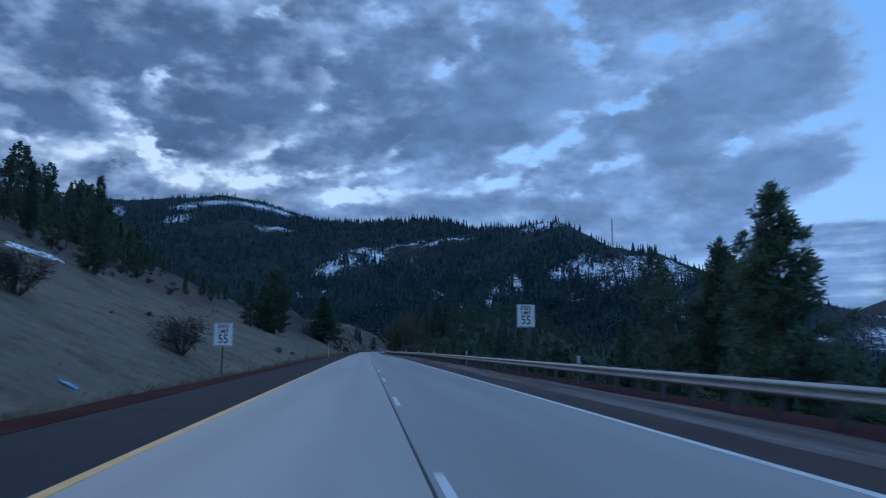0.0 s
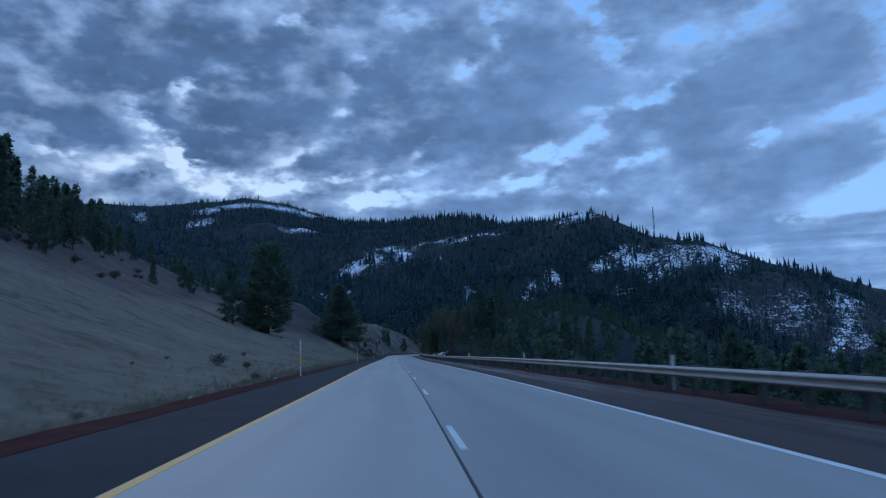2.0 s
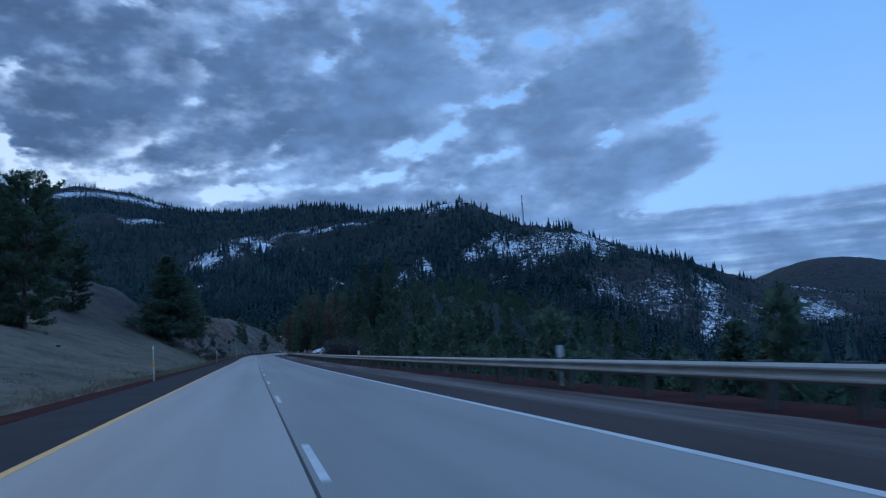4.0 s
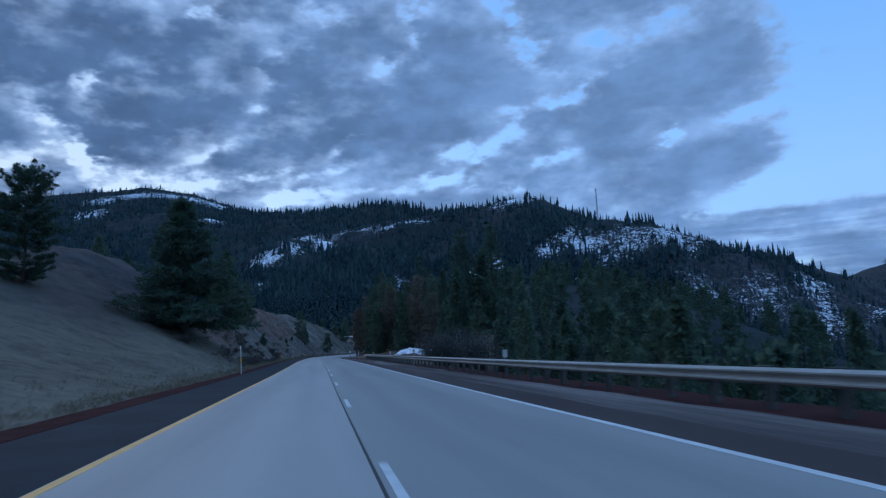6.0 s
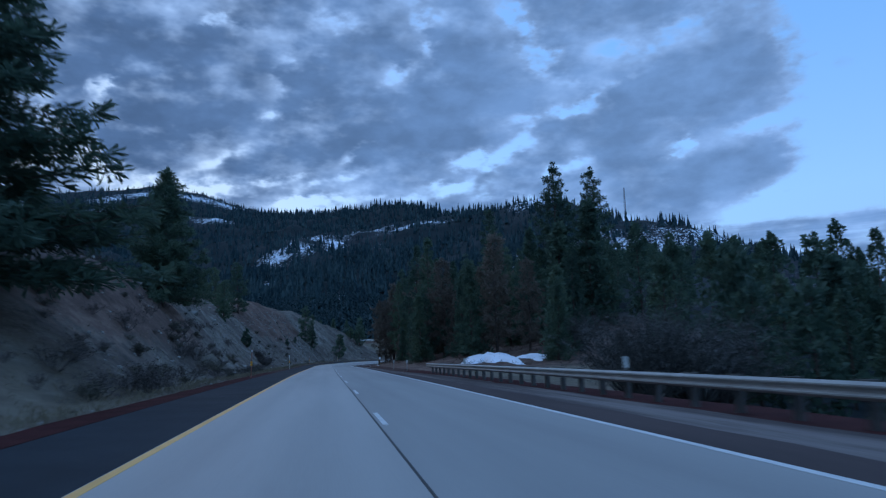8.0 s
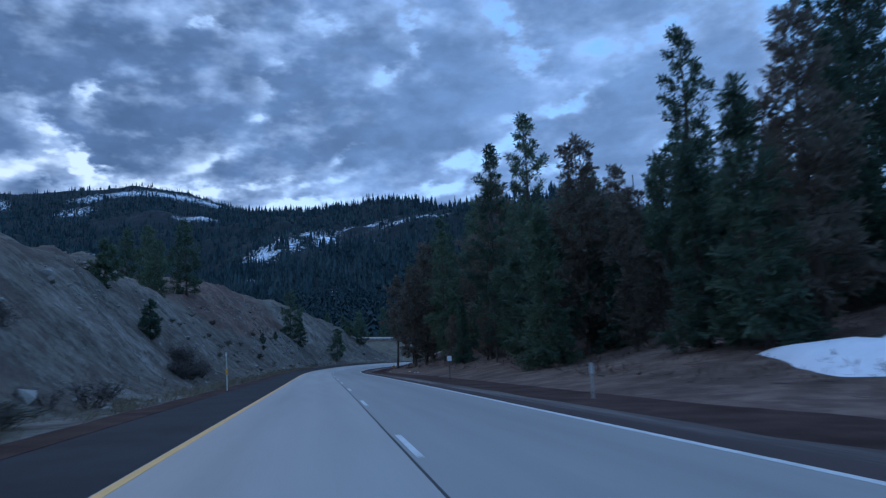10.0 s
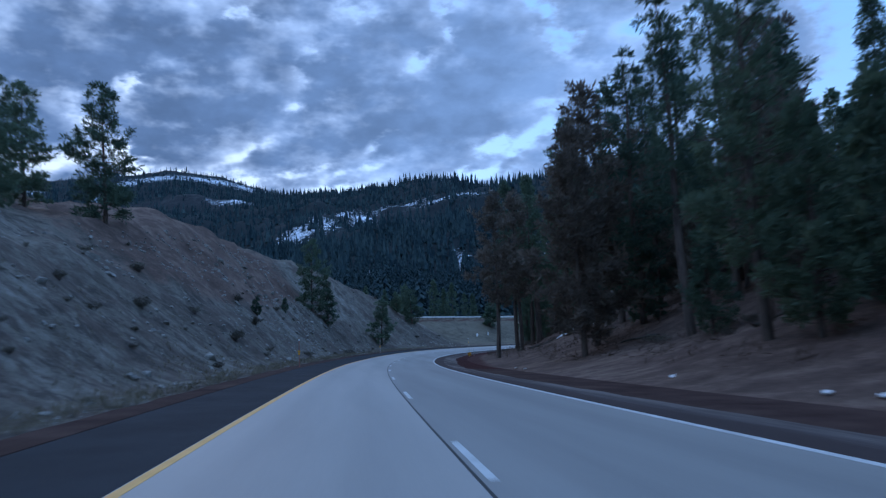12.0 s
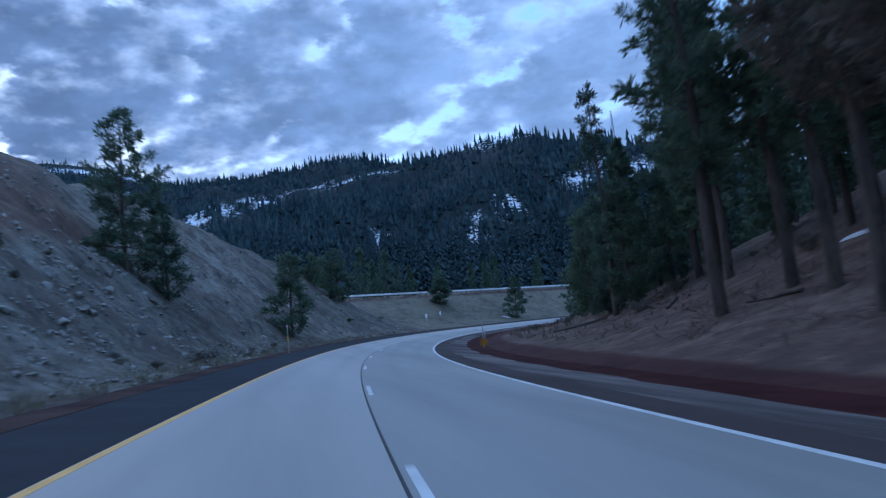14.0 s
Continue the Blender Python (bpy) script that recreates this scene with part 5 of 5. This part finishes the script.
# the upper carriageway's guard rail, on the bank beyond the bend
def upper_rail():
    rail = tagged(new("guard_rail"), "guard rail of the upper carriageway on the bank, coloured pale for the sky's reflection", "guard rail")
    a, d = np.array([-6.0, 606.2]), np.array([27.7, 14.2]) / np.hypot(27.7, 14.2)
    n = np.array([d[1], -d[0]])
    for k in range(22):
        q = np.array([a + d * 7.62 * (k + i / 2) for i in range(3)])
        z = np.array([9.75 - 0.014 * float((p - a) @ d) + 0.5 for p in q]) - 0.45
        prof = [(o, 1.45 * h) for o, h in W_SHAPE] + [(o - 0.012, 1.45 * h) for o, h in reversed(W_SHAPE)]
        v = np.array([[(p[0] + n[0] * o, p[1] + n[1] * o, zz + h) for o, h in prof] for p, zz in zip(q, z)])
        child("rail_section", mesh_of("rail_section", v.reshape(-1, 3), grid_faces(3, len(prof), True), SKYLIT_STEEL), rail)
        for i in range(4):
            p = a + d * 7.62 * (k + i / 4) - n * 0.2
            ob = child("post", UPPER_POST, rail)
            ob.matrix_basis = pose(p[0], p[1], 9.55 - 0.014 * 7.62 * (k + i / 4), 0, 0, -63)
    return rail


# galvanised steel lightened in colour to stand for the sky reflected in it
SKYLIT_STEEL = surface("skylit_galvanised_steel", [(0.3, (0.66, 0.66, 0.65)), (0.7, (0.76, 0.76, 0.75))], 1.5, 0.5, 0.05, 20.0, 0.5)
_bm = box_bm(bmesh.new(), (0.15, 0.15, 1.7), (0, 0, -0.2), 0.01)
UPPER_POST = bpy.data.meshes.new("post")
_bm.to_mesh(UPPER_POST)
_bm.free()
UPPER_POST.materials.append(OLD_WOOD)
upper_rail()


def bank_marker(x, y, wide):
    m = tagged(new("marker_post"), "small white marker plate low on the grassy bank", "marker post", "markers on the far bank")
    m.matrix_basis = pose(x, y, height(x, y) - 0.3, 0, 0, -16)
    part("stake", box_bm(bmesh.new(), (0.07, 0.04, 1.3), (0, 0.03, 0.65), 0.004), GALVANISED, m)
    part("plate", rounded_plate(wide, 0.9, 0.03, 0.008), SIGN_WHITE, m, "white reflective plate").matrix_basis = pose(0, 0, 1.15)


bank_marker(41.4, 613.9, 0.5)
bank_marker(45.6, 616.6, 0.35)


# ---- mast on the ridge ----
def lattice_mast(x, y, tall):
    mast = tagged(new("radio_mast"), "slender lattice radio mast on the wooded ridge", "mast")
    mast.matrix_basis = pose(x, y, height(x, y) - 1)
    legs = [(1.5 * math.cos(a), 1.5 * math.sin(a)) for a in (0.3, 2.4, 4.5)]
    for lx, ly in legs:
        v, f = tube([(lx, ly, 0), (lx * 0.8, ly * 0.8, tall * 0.6), (lx * 0.5, ly * 0.5, tall)], [0.28, 0.24, 0.2], 5)
        child("leg", mesh_of("leg", v, f, MAST), mast)
    h = Heap()
    for k in range(int(tall / 3)):
        z, w = 3.0 * k, 1 - 0.33 * (3.0 * k) / tall
        for i in range(3):
            (ax, ay), (bx, by) = legs[i], legs[(i + 1) % 3]
            v, f = tube([(ax * w, ay * w, z), ((ax + bx) * w / 2, (ay + by) * w / 2, z + 1.5), (bx * w, by * w, z + 3)], [0.12, 0.12, 0.12], 4)
            h.add(v, f)
    child("bracing", h.mesh("bracing", MAST), mast)


MAST = surface("dull_mast_steel", [(0.3, (0.10, 0.10, 0.11)), (0.7, (0.17, 0.17, 0.18))], 1.0, 0.6, 0.0, 5.0)
_a = radians(24.5)
lattice_mast(HUB[0] + 1062 * math.sin(_a), HUB[1] + 1062 * math.cos(_a), 54)


# ---- shrubs, stones, snow ----
def make_shrub(seed, tall, wide, stems, twig=TWIG, leafy=0, fine_spray=1.0):
    r = np.random.default_rng(seed)
    wood, fine = Heap(), Heap()
    tips = []
    for _ in range(stems):
        a, out = r.uniform(0, 6.28), r.uniform(0.2, 1.0)
        d = np.array([math.cos(a), math.sin(a), 0])
        k = np.linspace(0, 1, 5)
        pts = d * (wide * out * k[:, None] ** 0.8) + np.outer(tall * r.uniform(0.6, 1.0) * k * (1.15 - 0.25 * out), (0, 0, 1)) + r.normal(0, 0.03, (5, 3)) * tall * 0.5
        pts[0] = d * 0.08
        v, f = tube(pts, 0.022 * tall / 2 * (1 - 0.8 * k) + 0.004, 4)
        wood.add(v, f)
        for _ in range(4 if leafy else 5):
            q = r.uniform(0.35, 1.0)
            p = np.array([np.interp(q, k, pts[:, i]) for i in range(3)])
            e = p + (d * 0.5 + r.normal(0, 0.6, 3) + (0, 0, 0.7)) * tall * 0.22
            v, f = tube([p, (p + e) / 2 + r.normal(0, 0.02, 3), e], [0.009, 0.007, 0.004], 3)
            fine.add(v, f)
            tips.extend([p, (p + e) / 2, e])
    tips = np.array(tips)
    v, f = blades(r, tips, np.tile((0, 0, 0.5), (len(tips), 1)), leafy or int(4 / fine_spray), 0.16 * tall * fine_spray, (0.012 * tall if not leafy else 0.035 * tall) * fine_spray ** 1.5, 0.8)
    return wood.mesh("stems", twig), fine.mesh("twigs", twig), mesh_of("spray", v, f, SAGE if leafy else twig)


SAGE = surface("dull_sage_leaf", thin=0.4, stops= [(0.3, (0.085, 0.078, 0.062)), (0.7, (0.18, 0.165, 0.13))], scale=2.0, rough=0.85, bump=0.0, fine=10.0, spec=0.2, second=0.5, per_object=0.4)
PALE_TWIG = surface("pale_grey_twigs", [(0.3, (0.0715, 0.06825, 0.06175)), (0.7, (0.1235, 0.117, 0.1073))], 2.0, 0.85, 0.0, 10.0, 0.2, 0.5, 0.3)
SHRUBS = {"bare": (make_shrub(21, 3.2, 1.6, 26), 3.2), "sage_a": (make_shrub(22, 1.0, 0.7, 12, leafy=5), 1.0), "sage_b": (make_shrub(23, 0.8, 0.8, 11, leafy=5), 0.8), "pale": (make_shrub(24, 6.0, 3.0, 60, PALE_TWIG, fine_spray=0.4), 6.0), "low": (make_shrub(25, 1.2, 1.1, 12), 1.2)}


def shrub(kind, x, y, tall, words, group="shrubs on the bank"):
    (stems, twigs, spray), own = SHRUBS[kind]
    ob = tagged(new("shrub"), words, "shrub", group)
    k = tall / own
    ob.matrix_basis = pose(x, y, height(x, y) - 0.05 * tall, 0, 0, float(rng.uniform(0, 360))) @ Matrix.Diagonal((k * float(rng.uniform(0.9, 1.8)), k * float(rng.uniform(0.9, 1.4)), k * float(rng.uniform(0.7, 1.05)), 1))
    for name, me in (("stems", stems), ("twigs", twigs), ("spray", spray)):
        piece = child({"stems": "stem_clump", "twigs": "twig_mass", "spray": "foliage"}[name], me, ob)
        tagged(piece, kind="stuff")


shrub("bare", -15.2, 57.5, 3.5, "bare grey twiggy shrub in dry grass")
shrub("bare", -23.4, 48.0, 3.2, "bare grey twiggy shrub in dry grass")
shrub("bare", -26.4, 51.0, 2.6, "bare grey twiggy shrub in dry grass")
shrub("sage_b", -16.6, 133.0, 1.1, "dark low sagebrush clump in dry grass")
for x, y, tall in ((18.3, 296.5, 6.2), (22.2, 298.5, 6.8), (20.0, 302, 6.0), (25.5, 301, 5.5), (30, 338, 6)):
    shrub("pale", x, y, tall, "tall pale grey leafless thicket beside the snow bank", "thicket by the rail's end")
for k in range(84):
    s, u = rng.uniform(285, 575), -rng.uniform(9.5, 27)
    if k < 16:
        s, u = rng.uniform(20, 240), -rng.uniform(9, 30)
    elif k < 44:
        s, u = rng.uniform(298, 350), -rng.uniform(9.0, 19)
    p = on_road(s, u)
    shrub("sage_a" if rng.random() < 0.6 else "sage_b", float(p[0]), float(p[1]), float(rng.uniform(0.3, 1.0)) * (0.6 if k < 16 else 1.0), "low dull sagebrush on the dry bank")
for k in range(60):
    s, u = rng.uniform(385, 560), rng.uniform(13, 30)
    p = on_road(s, u)
    shrub("sage_b", float(p[0]), float(p[1]), float(rng.uniform(0.4, 0.9)), "low brown brush under the pines", "brush under the pines")
for k in range(105):
    p = on_road(rng.uniform(286, 356), -9 - 19 * rng.uniform(0, 1) ** 1.3)
    shrub("low", float(p[0]), float(p[1]), float(rng.uniform(0.35, 1.5)), "dark leafless brush on the brown bank", "brush on the brown bank")
for k in range(26):
    p = on_road(rng.uniform(120, 300), -rng.uniform(56, 80))
    shrub("bare" if k % 3 else "sage_a", float(p[0]), float(p[1]), float(rng.uniform(0.8, 1.8)), "dark low brush on the upper slope", "brush on the upper slope")
for k in range(7):
    p = on_road(rng.uniform(374, 388), -rng.uniform(9.5, 13))
    shrub("bare", float(p[0]), float(p[1]), float(rng.uniform(1.2, 2.0)), "dark leafless brush at the foot of the cut")


def stone_mesh(seed):
    r = np.random.default_rng(seed)
    bm = bmesh.new()
    for _ in range(13):
        v = r.normal(0, 1, 3)
        bm.verts.new(v / np.linalg.norm(v) * (0.5, 0.42, 0.3) * r.uniform(0.8, 1.1))
    g = bmesh.ops.convex_hull(bm, input=bm.verts)
    bmesh.ops.delete(bm, geom=[v for v in bm.verts if not v.link_faces], context="VERTS")
    me = bpy.data.meshes.new("boulder")
    bm.to_mesh(me)
    bm.free()
    me.materials.append(STONE)
    return me


STONE = surface("pale_broken_rock", [(0.3, (0.1275, 0.1105, 0.0935)), (0.5, (0.221, 0.204, 0.1785)), (0.75, (0.34, 0.323, 0.289))], 1.5, 0.9, 0.5, 12.0, 0.2, 0.4, 0.5)
STONES = [stone_mesh(k) for k in range(5)]
for k in range(190):
    if k < 60:
        s = rng.normal(490, 11)
        u = -14 - 0.30 * (500 - s) + rng.normal(0, 2.5)
    elif k < 130:
        s, u = rng.uniform(300, 570), -rng.uniform(8.5, 24)
    else:
        s, u = rng.uniform(20, 560), -rng.uniform(7.0, 8.6)
    p = on_road(s, u)
    x, y = float(p[0]), float(p[1])
    size = float(rng.uniform(0.3, 1.0) ** 1.5 * 1.4) if k < 130 else float(rng.uniform(0.12, 0.35))
    ob = tagged(new("boulder", STONES[k % 5]), "pale angular broken rock on the cut bank", "rock", "rocks on the bank")
    ob.matrix_basis = pose(x, y, height(x, y) + 0.08 * size, float(rng.uniform(0, 40)), float(rng.uniform(0, 40)), float(rng.uniform(0, 360))) @ Matrix.Diagonal((size, size, size, 1))


def snow_patch(x, y, rx, ry, turn, words, seed, thick=0.12):
    """A ragged sheet of old snow laid on the ground."""
    r = np.random.default_rng(seed)
    rings, seg = 8, 40
    ph = r.uniform(0, 6.28, 6)
    t = np.arange(seg) * 2 * np.pi / seg
    wob = 1 + sum(r.uniform(0.08, 0.2) * np.sin((j + 2) * t + ph[j]) for j in range(6))
    c, s = math.cos(radians(turn)), math.sin(radians(turn))
    vs = []
    for k in range(rings + 1):
        q = k / rings
        lx, ly = rx * wob * q * np.cos(t), ry * wob * q * np.sin(t)
        X, Y = x + lx * c - ly * s, y + lx * s + ly * c
        z = land(X, Y)[0] + thick * (1 - q ** 3) * (1 + 0.25 * bumps(X, Y, 2.0, 2)) - 0.08 * (q > 0.99)
        vs.append(np.stack([X, Y, z], -1))
    me = mesh_of("snow_patch", np.concatenate(vs), grid_faces(rings + 1, seg, True), SNOW, True)
    tagged(new("snow_patch", me), words, "snow", "old snow by the road")


snow_patch(19.8, 343, 2.6, 7.5, 0, "bank of old white snow past the rail's end", 1, 0.65)
snow_patch(24.0, 337, 1.5, 3, 20, "remnant of old snow under the thicket", 2, 0.3)
for i, (x, y, rx, ry, turn) in enumerate(((29.3, 393, 1.0, 2.6, 10), (31.5, 397, 0.8, 1.8, 30), (26, 391, 0.5, 1.2, 0), (23.6, 460.2, 0.9, 2.2, -25), (25.2, 462.6, 0.8, 1.7, 10), (22.2, 458.2, 0.4, 0.9, 0), (31, 477.6, 0.5, 0.9, 20), (27.5, 466, 0.5, 1.2, 40), (24.4, 455, 0.3, 0.7, 0), (47, 540, 0.5, 2.0, -30), (50, 545, 0.4, 1.0, -30), (30, 412, 0.8, 1.6, 0), (65.5, 623, 0.5, 1.6, 70))):
    snow_patch(x, y, rx, ry, turn, "thin remnant of snow on brown needle litter", 10 + i, 0.10)


snow_patch(-46.4, 101, 1.0, 7.5, 0, "long strip of old snow across the grassy slope", 40, 0.35)


def scrap(x, y, long, wide, turn, m, words):
    """A crumpled flat piece of rubbish on the ground."""
    r = np.random.default_rng(int(abs(x) * 10 + y))
    gx, gy = np.meshgrid(np.linspace(-0.5, 0.5, 6), np.linspace(-0.5, 0.5, 4), indexing="ij")
    a = radians(turn)
    lx, ly = (gx * long).ravel(), (gy * wide).ravel()
    X, Y = x + lx * math.cos(a) - ly * math.sin(a), y + lx * math.sin(a) + ly * math.cos(a)
    z = land(X, Y)[0] + 0.05 + r.uniform(0, 0.07, len(X))
    v, f = np.stack([X, Y, z], -1), grid_faces(6, 4)
    low = v - (0, 0, 0.02)
    tagged(new("scrap", mesh_of("scrap", np.concatenate([v, low]), np.concatenate([f, f[:, ::-1] + len(v)]), m)), words, "litter", "scraps by the road")


BLUE_SHEET = surface("blue_plastic_sheet", [(0.3, (0.10, 0.34, 0.62)), (0.7, (0.16, 0.44, 0.74))], 3.0, 0.4, 0.1, 20.0)
scrap(-13.2, 31.6, 0.75, 0.3, 20, BLUE_SHEET, "crumpled scrap of blue plastic in dry grass")
for _x, _y, _l in ((11.6, 435.2, 0.55), (11.5, 411.1, 0.4), (11.5, 432.2, 0.4), (10.9, 402.2, 0.4), (11.0, 400.6, 0.5)):
    scrap(_x, _y, 0.7 * _l, 0.18, 60, SIGN_WHITE, "crumpled pale scrap of paper on the verge")


# ---- loose scree, litter and fallen wood on the banks ----
def scree():
    r = np.random.default_rng(51)
    n = 11500
    s = np.where(r.random(n) < 0.55, r.normal(486, 17, n), r.uniform(300, 575, n))
    u = -7.6 - r.uniform(0, 1, n) ** 0.8 * 19
    p = on_road(s, u)
    patch = bumps(p[:, 0], p[:, 1], 9.0, 3, 2.0) + r.normal(0, 0.25, n)
    p = p[patch > 0.1]
    p[:, 2] = land(p[:, 0], p[:, 1])[0]
    size = 0.07 + 0.40 * r.random(len(p)) ** 2.5
    heap = Heap()
    shapes = []
    for me in STONES:
        v = np.empty(len(me.vertices) * 3, np.float32)
        me.vertices.foreach_get("co", v)
        f = np.array([t.vertices[:] for t in me.polygons if len(t.vertices) == 3])
        shapes.append((v.reshape(-1, 3), f))
    for i, (q, k) in enumerate(zip(p, size)):
        v, f = shapes[i % len(shapes)]
        a = r.uniform(0, 6.28)
        turn = np.array([[math.cos(a), -math.sin(a), 0], [math.sin(a), math.cos(a), 0], [0, 0, 1]])
        heap.add((v * k * r.uniform(0.8, 1.3, 3)) @ turn.T + q + (0, 0, 0.06 * k), f)
    tagged(new("scree", heap.mesh("scree", STONE)), "loose pale broken stones on the cut bank", "scree", kind="stuff")


def litter():
    """Fallen twigs and small brush under the pines."""
    r = np.random.default_rng(52)
    n = 3600
    p = on_road(r.uniform(330, 560, n), 11.5 + r.uniform(0, 1, n) ** 1.3 * 24)
    p = p[bumps(p[:, 0], p[:, 1], 8.0, 3, 5.0) > -0.2]
    p[:, 2] = land(p[:, 0], p[:, 1])[0] + 0.02
    up = np.tile((0, 0, 0.35), (len(p), 1))
    v, f = blades(r, p, up, 7, 0.55, 0.025, 0.9)
    tagged(new("forest_litter", mesh_of("forest_litter", v, f, LITTER)), "fallen twigs and brown litter under the pines", "litter", kind="stuff")


LITTER = surface("brown_litter", [(0.3, (0.050, 0.031, 0.023)), (0.7, (0.17, 0.11, 0.08))], 1.2, 0.9, 0.0, 8.0, 0.15, 0.6)
scree()
litter()


def fallen_log(s, u, long, thick, turn):
    r = np.random.default_rng(int(s * 10))
    p = on_road(s, u)
    k = np.linspace(-0.5, 0.5, 7)
    a = radians(turn)
    x, y = p[0] + long * k * math.cos(a), p[1] + long * k * math.sin(a)
    z = land(x, y)[0] + thick * 0.7 + r.normal(0, 0.03, 7)
    log = tagged(new("fallen_log"), "fallen weathered pine log on the brown bank", "log", "fallen wood under the pines")
    v, f = tube(np.stack([x, y, z], -1), thick * (1 - 0.4 * (k + 0.5)), 8)
    child("stem", mesh_of("stem", v, f, OLD_WOOD, True), log)
    for j in range(3):
        i = int(r.integers(1, 6))
        q = np.array([x[i], y[i], z[i]])
        e = q + r.normal(0, 0.35, 3) + (0, 0, 0.45)
        v, f = tube([q, (q + e) / 2 + 0.04, e], [0.03, 0.022, 0.01], 4)
        child("branch_stub", mesh_of("branch_stub", v, f, OLD_WOOD), log)


for _s, _u, _l, _t, _a in ((404, 15.5, 4.5, 0.13, 60), (418, 18, 3.5, 0.10, 20), (432, 16.5, 3.5, 0.10, 110), (462, 16, 4.0, 0.12, 30), (478, 17, 3.0, 0.09, 95), (492, 18.5, 4.5, 0.11, 50), (505, 15.5, 4.0, 0.12, 140), (440, 24, 5.0, 0.15, 40), (470, 22, 4.5, 0.10, 120)):
    fallen_log(_s, _u, _l, _t, _a)
for k in range(36):
    s, u = rng.uniform(400, 520), -rng.uniform(9.0, 22)
    p = on_road(s, u)
    shrub("sage_a" if rng.random() < 0.5 else "sage_b", float(p[0]), float(p[1]), float(rng.uniform(0.25, 0.6)), "low dull sagebrush on the dry bank")


# ---- dry grass along the verges and on the slopes ----
def dry_grass():
    r = np.random.default_rng(41)
    n = 16000
    s = r.uniform(-20, 560, n)
    u = -7.35 - np.abs(r.normal(0, 1.0, n)) ** 1.6 * 3.2
    side = (r.random(n) < 0.18) & (s > 540)
    u = np.where(side, 8.9 + np.abs(r.normal(0, 1.0, n)) * 2.5, u)
    p = on_road(s, u)
    z, _, _ = land(p[:, 0], p[:, 1])
    p[:, 2] = z - 0.02
    keep = bumps(p[:, 0], p[:, 1], 6.0, 3, 3.0) > -0.25
    v, f = blades(r, p[keep], np.tile((0, 0, 1.0), (int(keep.sum()), 1)), 6, 0.26, 0.018, 0.45)
    tagged(new("dry_grass", mesh_of("dry_grass", v, f, STRAW)), "tufts of dry straw-coloured winter grass", "grass", kind="stuff")


STRAW = surface("dry_straw", [(0.3, (0.13, 0.105, 0.070)), (0.7, (0.27, 0.225, 0.155))], 0.8, 0.85, 0.0, 6.0, 0.15, 0.5, thin=0.3)
dry_grass()
